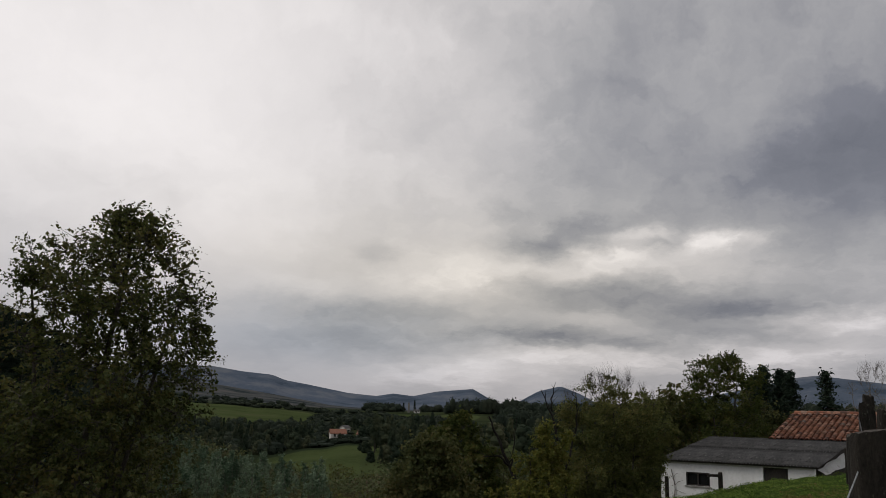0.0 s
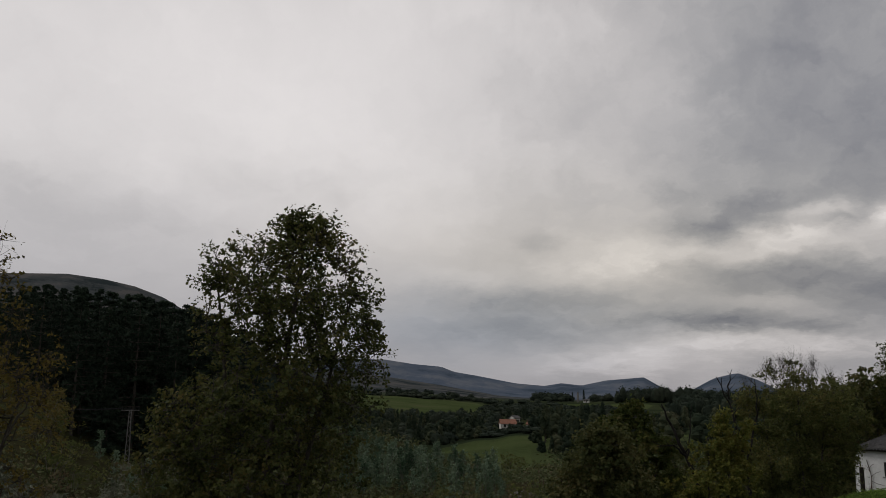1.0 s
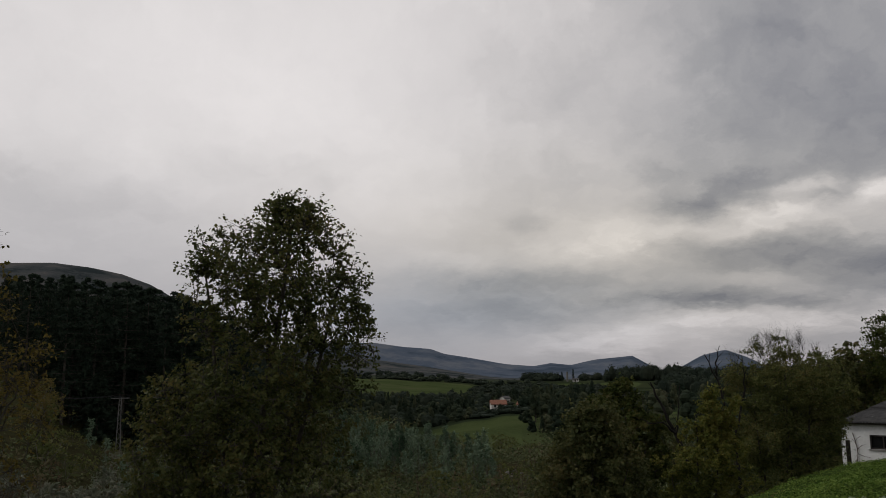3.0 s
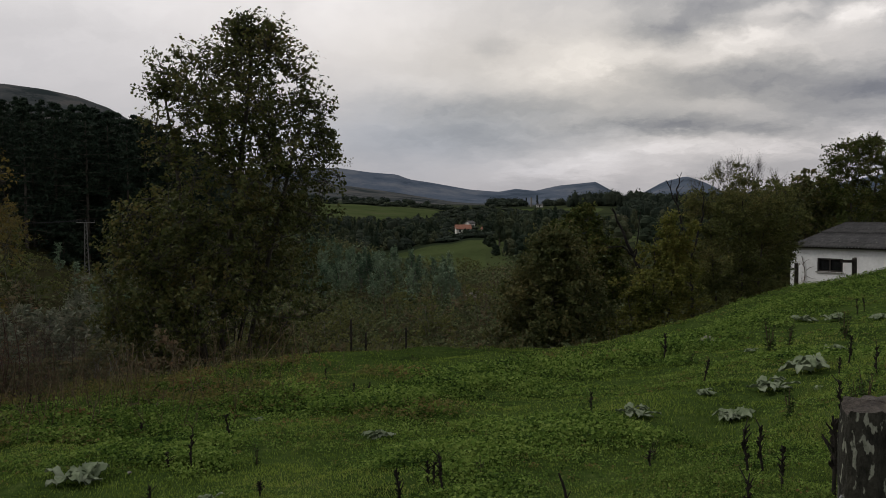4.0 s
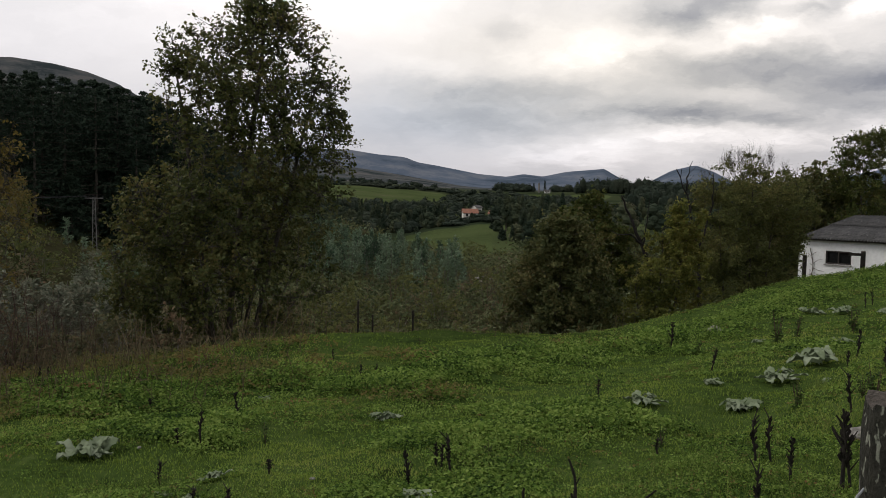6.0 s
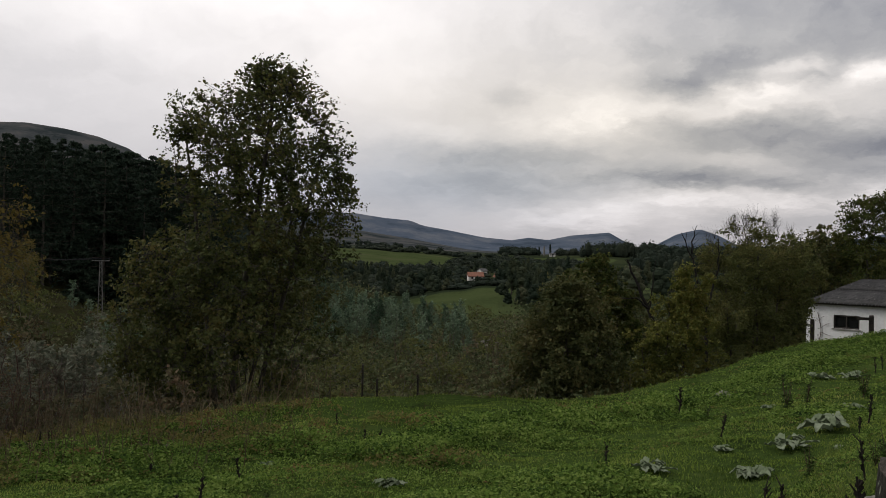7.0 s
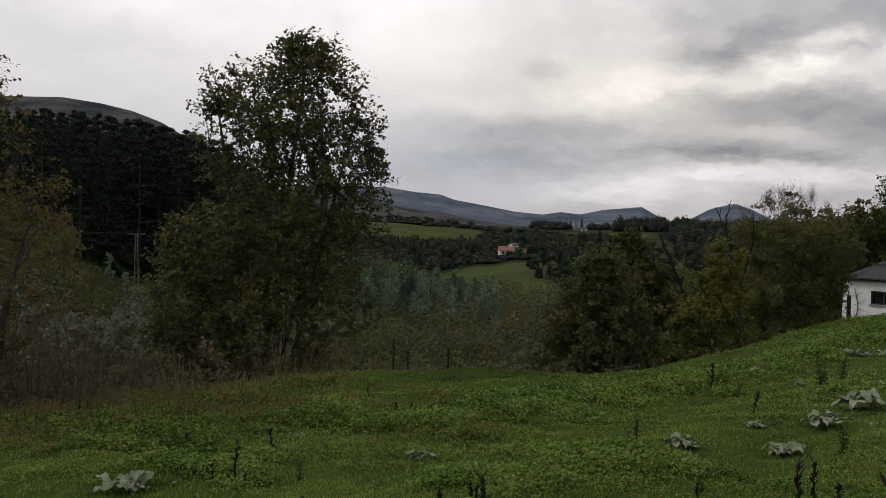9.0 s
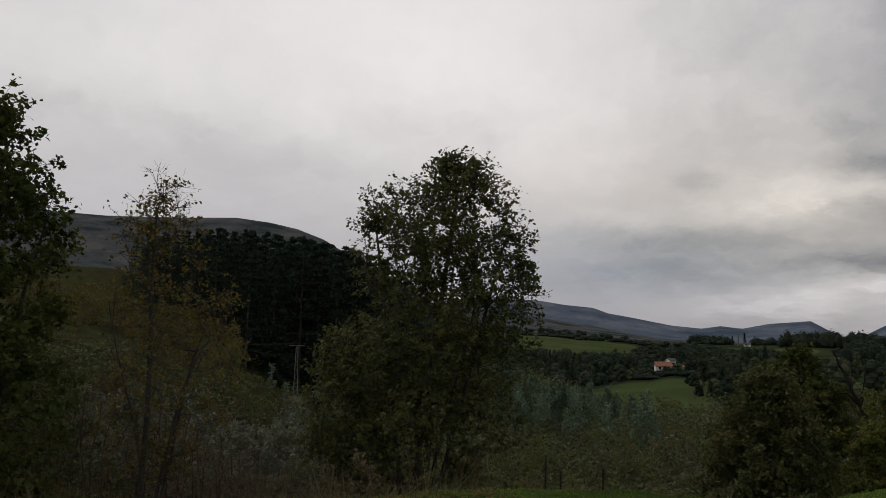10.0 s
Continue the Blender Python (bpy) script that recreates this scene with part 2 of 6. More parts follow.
M_STALK = rough_material("blackened_stalk", (0.010, 0.009, 0.008), (0.032, 0.026, 0.020), 30.0, 0.95, 0.8, 0.01)
M_TWIG = rough_material("bare_twig", (0.034, 0.020, 0.016), (0.110, 0.066, 0.052), 8.0, 0.9, 0.3, 0.01)


def ground_material():
    """Pasture, fields, scrub and moor on one sheet; the share of each is kept in the mesh. The far ridges' colour holds
    a blue haze.
    """
    m, n, p, _ = material("hillside_ground", 1.0, 0.0, 0.0)
    at = n.add("ShaderNodeTexCoord").outputs["Object"]
    cover = n.add("ShaderNodeAttribute")
    cover.attribute_name = "cover"
    share = cover.outputs["Color"]
    meadow, field, scrub = n.split(share)
    fine, mid, wide = n.noise(at, 9.0, 6.0, 0.7), n.noise(at, 0.9, 5.0, 0.6), n.noise(at, 0.02, 8.0, 0.65)
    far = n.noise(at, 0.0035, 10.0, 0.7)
    # heath of the far ridges, with the bluish air haze put into its colour
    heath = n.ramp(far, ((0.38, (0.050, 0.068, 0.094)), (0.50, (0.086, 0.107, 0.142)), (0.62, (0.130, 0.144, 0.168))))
    wood = n.ramp(wide, ((0.35, (0.020, 0.028, 0.015)), (0.55, (0.036, 0.045, 0.022)), (0.72, (0.062, 0.076, 0.032))))
    grass = n.ramp(n.math("ADD", n.math("MULTIPLY", fine, 0.6), n.math("MULTIPLY", mid, 0.4)), ((0.35, (0.016, 0.026, 0.008)), (0.5, (0.040, 0.066, 0.016)), (0.7, (0.088, 0.114, 0.034))))
    green = n.ramp(n.math("ADD", n.math("MULTIPLY", mid, 0.3), n.math("MULTIPLY", wide, 0.7)), ((0.36, (0.034, 0.047, 0.019)), (0.52, (0.056, 0.074, 0.029)), (0.68, (0.080, 0.083, 0.043))))
    brown = n.ramp(n.math("ADD", n.math("MULTIPLY", fine, 0.4), n.math("MULTIPLY", mid, 0.6)), ((0.38, (0.020, 0.019, 0.010)), (0.5, (0.036, 0.034, 0.017)), (0.62, (0.046, 0.060, 0.022))))
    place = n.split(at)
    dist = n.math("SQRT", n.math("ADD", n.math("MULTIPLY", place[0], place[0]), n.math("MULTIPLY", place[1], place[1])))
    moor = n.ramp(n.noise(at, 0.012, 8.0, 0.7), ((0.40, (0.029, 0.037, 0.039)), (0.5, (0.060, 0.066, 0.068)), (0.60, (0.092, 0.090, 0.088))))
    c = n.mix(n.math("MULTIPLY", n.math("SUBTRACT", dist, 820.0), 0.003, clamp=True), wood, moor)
    # beyond 2350 m the haze-tinted colour takes over by distance
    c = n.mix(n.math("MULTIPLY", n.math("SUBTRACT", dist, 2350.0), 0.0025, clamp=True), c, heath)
    edge = n.math("MULTIPLY_ADD", n.math("SUBTRACT", mid, 0.5), 0.5, 0.5)
    for w, col in ((scrub, brown), (field, green), (meadow, grass)):
        c = n.mix(n.math("MULTIPLY_ADD", n.math("SUBTRACT", w, edge), 4.0, 0.5, clamp=True), c, col)
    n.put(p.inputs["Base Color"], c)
    relief(n, p, n.math("ADD", fine, mid), 0.7, 0.06)
    return m


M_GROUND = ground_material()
M_WHITEWASH = rough_material("weathered_whitewash", (0.68, 0.69, 0.68), (0.84, 0.85, 0.85), 0.9, 0.9, 0.3, 0.01, spots=((0.48, 0.47, 0.43), 2.6, 0.66))
M_CORRUGATED = rough_material("fibre_cement", (0.034, 0.034, 0.035), (0.110, 0.108, 0.105), 1.6, 0.9, 0.4, 0.012, spots=((0.20, 0.20, 0.185), 3.4, 0.66), per_object=0.25)
M_TILE = rough_material("clay_tile", (0.17, 0.075, 0.048), (0.33, 0.155, 0.105), 2.0, 0.85, 0.3, 0.01, spots=((0.15, 0.11, 0.085), 4.0, 0.62), per_object=0.45)
# dark boards; its colour also stands for the shade in the shed's open bay
M_DARKWOOD_AND_SHADE = rough_material("dark_boards_and_shade", (0.020, 0.018, 0.017), (0.055, 0.048, 0.042), 3.0, 0.85, 0.5, 0.01, stretch=(1, 1, 0.2))
M_POST = rough_material("lichen_wood", (0.008, 0.008, 0.006), (0.056, 0.054, 0.042), 9.0, 0.95, 1.0, 0.02, spots=((0.25, 0.26, 0.21), 5.5, 0.58), stretch=(1, 1, 0.4))
M_POST_DARK = rough_material("dark_weathered_wood", (0.009, 0.008, 0.007), (0.040, 0.034, 0.028), 9.0, 0.95, 1.0, 0.02, spots=((0.075, 0.075, 0.060), 5.5, 0.64), stretch=(1, 1, 0.4))
M_POST_TOP = rough_material("sawn_grey_wood", (0.035, 0.030, 0.026), (0.12, 0.105, 0.09), 14.0, 0.9, 0.9, 0.01)
M_CONCRETE = rough_material("pale_concrete", (0.20, 0.195, 0.185), (0.36, 0.35, 0.33), 1.5, 0.9, 0.3, 0.01)
M_POLE = rough_material("grimy_concrete", (0.10, 0.10, 0.098), (0.20, 0.195, 0.185), 1.5, 0.9, 0.3, 0.01)
M_STONE = rough_material("field_stone", (0.10, 0.095, 0.085), (0.27, 0.26, 0.24), 3.0, 0.9, 0.6, 0.02, spots=((0.10, 0.11, 0.07), 2.0, 0.6))
M_WIRE = material("galvanised_wire", 0.5, 0.8, 0.4)[0]
M_WIRE.node_tree.nodes["Principled BSDF"].inputs["Base Color"].default_value = (0.04, 0.04, 0.045, 1)
M_ROPE = rough_material("pale_rope", (0.18, 0.19, 0.195), (0.32, 0.335, 0.345), 40.0, 0.8, 0.5, 0.004)
M_GLASS = material("dark_window_glass", 0.08, 0.0, 0.5)[0]
M_GLASS.node_tree.nodes["Principled BSDF"].inputs["Base Color"].default_value = (0.012, 0.013, 0.014, 1)
M_WALL_FAR = rough_material("village_plaster", (0.50, 0.48, 0.44), (0.75, 0.73, 0.70), 0.4, 0.9, 0.1, 0.01, per_object=0.2)


# ---- ground ----
def spot(azimuth, r):
    """The plan position at a compass bearing (degrees, right of straight ahead) and distance from where the camera stands."""
    a = radians(azimuth)
    return r * math.sin(a), r * math.cos(a)


def smooth01(t):
    t = np.clip(t, 0.0, 1.0)
    return t * t * (3 - 2 * t)


def lumps(x, y, size, seed=0.0):
    """Cheap smooth unevenness between -1 and 1."""
    x, y = x / size + seed, y / size - seed * 1.7
    return (np.sin(x * 2.1 + 1.3 * np.sin(y * 1.7)) + np.sin(y * 2.6 + 1.1 * np.sin(x * 1.3 + 2.0)) + np.sin((x + y) * 1.2 + seed)) / 3.0


VALLEY_AZ = np.array((-60, -36, -29, -26, -23, -14, -7, -3.8, 0, 2, 5, 10, 23, 32, 60))
VALLEY_R = np.array((50, 70, 100, 160, 250, 450, 800))
VALLEY_Z = np.array((
    (0.5, 3.0, 6, 14, 20, 30, 40), (-0.5, 2.8, 5, 12, 18, 25, 35), (-2.5, 0.9, 0, 8, 14, 20, 30), (-4.5, -2.6, -4, 6, 12, 16, 25),
    (-5.2, -5.2, -6.6, 4, 10, 12, 20), (-5.8, -6.6, -6.6, -5, 0, 6, 14), (-6.0, -7.2, -6.9, -6.6, -16.5, -15, 7), (-5.9, -7.2, -7.6, -10.0, -13.8, -14, 3), (-5.8, -7.2, -8.4, -12.0, -11.0, -13, -1),
    (-5.7, -7.1, -8.6, -12.2, -9.4, -12, -1.5), (-5.5, -7.0, -8.8, -11.5, -8.4, -11.5, -2),
    (-5.2, -7.0, -9.0, -11, -9.5, -11, -2), (-3.6, -6.0, -9.0, -10, -9, -6, 2), (-2.0, -3.5, -5.0, -5, -3, 0, 8), (1.5, 2.0, 3.0, 5, 8, 12, 20)))
CREST_AZ = np.array((-60, -29, -22, -15, -6.5, 3, 10.4, 16, 19.5, 23, 28, 34, 60))
CREST_R = np.array((22, 18, 18.5, 19.5, 20.5, 21.5, 23.5, 26.5, 30, 34, 38, 40, 42))
RIDGES = (  # distance, breadth, bearings, heights as elevations seen from the path
    (3900, 420, (-12, -7.1, -5.2, -3.3, -2.4, -0.9, 1.8, 3.7, 4.9, 6.2, 7.8, 10.3, 11.9, 14), (2.7, 2.64, 2.36, 2.20, 1.86, 1.62, 1.12, 0.96, 1.15, 1.0, 1.34, 1.56, 0.64, 0.0)),
    (3300, 330, (11.5, 13.0, 14.7, 16.2, 17.5, 18.9, 21, 28, 31, 32.2, 33.4, 36.1, 45), (0.0, 0.56, 1.49, 1.85, 1.36, 0.6, 0.3, 1.8, 2.54, 2.68, 2.54, 2.19, 1.5)),
    (1500, 260, (-70, -46, -42, -39, -36, -31, -27.8, -25.6, -23.7, -21.9, -18, -13), (6, 7.9, 7.52, 7.12, 7.08, 7.31, 7.5, 7.3, 6.95, 6.33, 4.1, 1.5)),
    (1900, 260, (-14, -7.1, -3.3, 0.6, 3.3, 6.0, 8, 11.4, 16), (2.2, 1.50, 0.95, 0.3, 0.05, 0.0, 0.1, 0.1, 0.0)))


def valley(azd, r):
    i = np.clip(np.searchsorted(VALLEY_AZ, azd) - 1, 0, len(VALLEY_AZ) - 2)
    j = np.clip(np.searchsorted(VALLEY_R, r) - 1, 0, len(VALLEY_R) - 2)
    u = smooth01((azd - VALLEY_AZ[i]) / (VALLEY_AZ[i + 1] - VALLEY_AZ[i]))
    v = np.clip((r - VALLEY_R[j]) / (VALLEY_R[j + 1] - VALLEY_R[j]), 0, 1)
    z = VALLEY_Z
    return (z[i, j] * (1 - u) + z[i + 1, j] * u) * (1 - v) + (z[i, j + 1] * (1 - u) + z[i + 1, j + 1] * u) * v


def terrace(x, y):
    """Faint trodden steps that run slantwise across the pasture, -1 to 1."""
    v = x * 0.74 - y * 0.67
    return np.sin(v * 2.0 + 1.4 * lumps(x, y, 4.0, 6.0))


def ground_z(x, y):
    x, y = np.asarray(x, float), np.asarray(y, float)
    r, azd = np.hypot(x, y), np.degrees(np.arctan2(x, y))
    azc = np.clip(azd, -60, 60)
    rc = np.interp(azc, CREST_AZ, CREST_R)
    k = np.minimum(1.0, rc / np.maximum(r, 1e-6))
    mx, my = x * k, y * k
    meadow = -0.13 * my + 0.0016 * my * np.abs(my) + 0.05 * mx + 0.0027 * np.where(mx > 17, 289 + (mx - 17) * 14, mx * mx)
    meadow = meadow - 0.38 * np.exp(-((mx - 20.0) / 2.4) ** 2)
    meadow = meadow + 0.55 * smooth01((mx - 3.0) / 4.0) * smooth01((16.0 - my) / 8.0)
    meadow = meadow + 0.05 * lumps(x, y, 3.1) * smooth01(r / 6.0) + 0.035 * lumps(x, y, 0.8, 4.0) * smooth01(r / 5.0) + 0.035 * lumps(x, y, 0.33, 9.0) * smooth01((30 - r) / 10) + 0.060 * terrace(x, y) * smooth01((r - 4) / 4.0)
    rim = np.interp(azc, (-60, -30, -24, -18, -13, -10, -7, -3, 3, 8, 10.5, 14, 18, 20, 23, 25, 26.7, 29, 31.5, 34, 37, 60), (-0.4, -0.4, -0.12, 0.0, 0.18, 0.22, 0.11, 0.04, -0.04, -0.38, -0.43, -0.33, -0.32, -0.14, -0.05, -0.20, -0.24, 0.0, 0.27, 0.12, 0.30, 0))
    meadow = meadow + rim * smooth01((np.minimum(r, rc) - 0.55 * rc) / (0.45 * rc))
    t = np.clip((r - rc) / (50.0 - rc), 0.0, 1.0)
    dip = np.interp(azc, (-40, -28, 14, 22, 60), (0.8, 1.7, 1.7, 0.9, 0.4))     # the bank below the pasture's edge
    near = meadow * (1 - t) + valley(azc, np.full_like(r, 50.0)) * t - dip * 4 * t * (1 - t)
    far = valley(azc, r) + lumps(x, y, 23.0, 1.0) * smooth01((r - 50) / 60) * 0.8 + lumps(x, y, 160.0, 3.0) * smooth01((r - 500) / 500) * 4.0
    z = np.where(r < 50.0, near, far)
    side = smooth01((np.abs(azd) - 60.0) / 40.0)          # behind the camera the hill goes on rising gently
    z = z * (1 - side) + side * (0.06 * np.minimum(r, 600.0) - 0.02 * np.minimum(r, 8.0))
    for dist, breadth, bearings, heights in RIDGES:
        top = EYE + dist * np.tan(np.radians(np.interp(azd, bearings, heights)))
        shape = np.exp(-((r - dist) / (breadth * (1.0 + 0.25 * (r < dist)))) ** 2)
        crag = 1.0 + 0.03 * lumps(x, y, 240.0, 2.0) * smooth01((np.abs(r - dist) - 40) / 200.0)
        fade = np.where((azd < bearings[0]) | (azd > bearings[-1]), np.exp(-np.minimum(np.abs(azd - bearings[0]), np.abs(azd - bearings[-1])) / 8.0), 1.0)
        z = np.maximum(z, z + (np.maximum(top - z, 0.0) * shape * crag) * fade)
    return z


def gz(x, y):
    return float(ground_z(np.array([x]), np.array([y]))[0])


def raw_mesh(name, verts, faces, mat, smooth=False):
    """A mesh from arrays: verts n x 3, faces m x k."""
    verts, faces = np.asarray(verts, np.float32), np.asarray(faces, np.int32)
    me = bpy.data.meshes.new(name)
    m, k = faces.shape
    me.vertices.add(len(verts)), me.loops.add(m * k), me.polygons.add(m)
    me.vertices.foreach_set("co", verts.ravel())
    me.loops.foreach_set("vertex_index", faces.ravel())
    me.polygons.foreach_set("loop_start", np.arange(0, m * k, k, dtype=np.int32))
    me.polygons.foreach_set("use_smooth", np.full(m, smooth))
    me.update(calc_edges=True)
    if mat:
        me.materials.append(mat)
    return me


def part(name, data, parent, label="", mat=None):
    """Links a mesh, or a bmesh, as one part of a thing or of a part."""
    if isinstance(data, bmesh.types.BMesh):
        me = bpy.data.meshes.new(name)
        data.to_mesh(me)
        data.free()
        if mat:
            me.materials.append(mat)
        data = me
    ob = new(name, data)
    ob.parent = parent
    return tagged(ob, label)


def thing(name, label, category, at=(0, 0, 0), turn=0.0, group="", kind=""):
    e = new(name)
    e.empty_display_size = 0.3
    e.matrix_basis = pose(*at, 0, 0, turn)
    return tagged(e, label, category, group, kind)


def build_ground():
    rings = np.concatenate(([0.0], np.geomspace(0.6, 60, 150), np.geomspace(61, 1000, 120), np.geomspace(1020, 4700, 130)))
    az = np.radians(np.concatenate((np.linspace(-60, 60, 421), np.linspace(62, 298, 60))))
    R, A = np.meshgrid(rings, az, indexing="ij")
    X, Y = R * np.sin(A), R * np.cos(A)
    Z = ground_z(X.ravel(), Y.ravel()).reshape(X.shape)
    nr, na = X.shape
    idx = np.arange(nr * na).reshape(nr, na)
    nxt = np.roll(idx, -1, axis=1)
    faces = np.stack((idx[:-1], idx[1:], nxt[1:], nxt[:-1]), -1).reshape(-1, 4)[:, ::-1]
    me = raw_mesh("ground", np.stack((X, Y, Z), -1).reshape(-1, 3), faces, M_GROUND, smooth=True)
    azd, r = np.degrees(A.ravel()), R.ravel()
    azd = np.where(azd > 180, azd - 360, azd)
    x, y = X.ravel(), Y.ravel()
    wob = lumps(x, y, 6.0, 2.0) * 1.6
    rc = np.interp(np.clip(azd, -60, 60), CREST_AZ, CREST_R)
    meadow = smooth01((rc + 3.0 + wob - r) / 3.0)
    meadow = np.maximum(meadow, smooth01((np.abs(azd) - 62) / 10.0))
    field = np.zeros_like(r)

    def patch(a0, a1, r0, r1, soft=0.6, rs=8.0):
        w = lumps(x, y, 40.0, 5.0)
        return smooth01((azd - a0 + w * 0.5) / soft) * smooth01((a1 - azd + w * 0.5) / soft) * smooth01((r - r0 + w * 5.0) / rs) * smooth01((r1 - r + w * 5.0) / rs)
    for p in ((-4.2, 3.4, np.interp(azd, (-3.9, -0.6, 1.0, 2.2, 4.0), (250, 172, 150, 152, 200)), 270, 0.9, 12.0), (-12, -0.1, 560, 810), (-3.8, -1.4, 840, 1000), (3.5, 11.0, 700, 780), (13.5, 17.0, 500, 560), (4.0, 8.5, 300, 330), (12.0, 18.0, 280, 310)):
        field = np.maximum(field, patch(*p))
    bank = smooth01((-23.0 - azd) / 2.5) * smooth01((r - 56) / 8) * smooth01((104 - r) / 8)
    scrub = smooth01((190 - r) / 40.0) * (1 - bank)
    field = np.maximum(field, bank * 0.3)
    field = np.maximum(field, 0.55 * patch(1.0, 5.4, 165, 262, 1.0, 10.0))
    cols = np.stack((meadow, field, np.maximum(scrub, bank * 0.9), np.ones_like(r)), -1).astype(np.float32)
    layer = me.color_attributes.new("cover", "FLOAT_COLOR", "POINT")
    layer.data.foreach_set("color", cols.ravel())
    return tagged(new("ground", me), "green hillside pasture falling to a wooded valley and moors", "ground", kind="structure")


build_ground()


# ---- plants: builders ----
def rng(seed):
    return np.random.default_rng(seed)


def tubes(segments, sides=5):
    """One mesh's arrays for many tapered round pieces: rows of p0, p1, r0, r1."""
    s = np.array([(*a, *b, ra, rb) for a, b, ra, rb in segments], float)
    p0, p1, r0, r1 = s[:, :3], s[:, 3:6], s[:, 6], s[:, 7]
    d = p1 - p0
    d /= np.maximum(np.linalg.norm(d, axis=1, keepdims=True), 1e-9)
    ref = np.where(np.abs(d[:, 2:3]) > 0.9, np.array([[1.0, 0, 0]]), np.array([[0, 0, 1.0]]))
    u = np.cross(d, ref)
    u /= np.linalg.norm(u, axis=1, keepdims=True)
    w = np.cross(d, u)
    a = np.arange(sides) * 2 * math.pi / sides
    ring = u[:, None] * np.cos(a)[None, :, None] + w[:, None] * np.sin(a)[None, :, None]
    lo, hi = p0[:, None] + ring * r0[:, None, None], p1[:, None] + ring * r1[:, None, None]
    V = np.concatenate((lo, hi), 1).reshape(-1, 3)
    base = (np.arange(len(s)) * 2 * sides)[:, None]
    i = np.arange(sides)
    j = (i + 1) % sides
    F = np.stack((base + i, base + j, base + j + sides, base + i + sides), -1).reshape(-1, 4)
    return V, F


def joined_tube(name, pts, radii, sides, mat):
    """One unbroken round stem through the points."""
    V, F = [], []
    n = len(pts)
    for p, rad in zip(pts, radii):
        for i in range(sides):
            a = 2 * math.pi * i / sides
            V.append((p[0] + rad * math.cos(a), p[1] + rad * math.sin(a), p[2]))
    for k in range(n - 1):
        for i in range(sides):
            j = (i + 1) % sides
            F.append((k * sides + i, k * sides + j, (k + 1) * sides + j, (k + 1) * sides + i))
    return raw_mesh(name, V, F, mat, True)


def leaves(points, size, r, flat=0.3, slim=0.55, droop=0.0, facing=None, spread=0.7):
    """Kite-shaped leaves, slightly folded, at the points: arrays of a mesh. facing: the way that the leaves' upper sides lie, by and large."""
    n = len(points)
    if facing is None:
        out = r.normal(size=(n, 3))
        out[:, 2] = out[:, 2] * (1 - flat) - droop
        out /= np.linalg.norm(out, axis=1, keepdims=True)
        side = np.cross(out, r.normal(size=(n, 3)) * (1 - flat) + np.array((0, 0, 1.0)) * flat * 2)
    else:
        up = facing / np.maximum(np.linalg.norm(facing, axis=1, keepdims=True), 1e-6) + r.normal(size=(n, 3)) * spread
        out = np.cross(up, r.normal(size=(n, 3)))
        out /= np.maximum(np.linalg.norm(out, axis=1, keepdims=True), 1e-6)
        side = np.cross(up, out)
    side /= np.maximum(np.linalg.norm(side, axis=1, keepdims=True), 1e-6)
    s = size * r.uniform(0.6, 1.3, size=(n, 1))
    nrm = np.cross(out, side)
    V = np.stack((points - out * s * 0.5, points + side * s * slim * 0.5 + nrm * s * 0.1, points + out * s * 0.5, points - side * s * slim * 0.5 + nrm * s * 0.1), 1).reshape(-1, 3)
    F = np.arange(n * 4).reshape(-1, 4)
    return V, F


def profile(left, right, depth):
    """A crown's outline: heights with half-widths to the left and right (as it stands towards the path) and a depth."""
    return np.array(left, float), np.array(right, float), depth


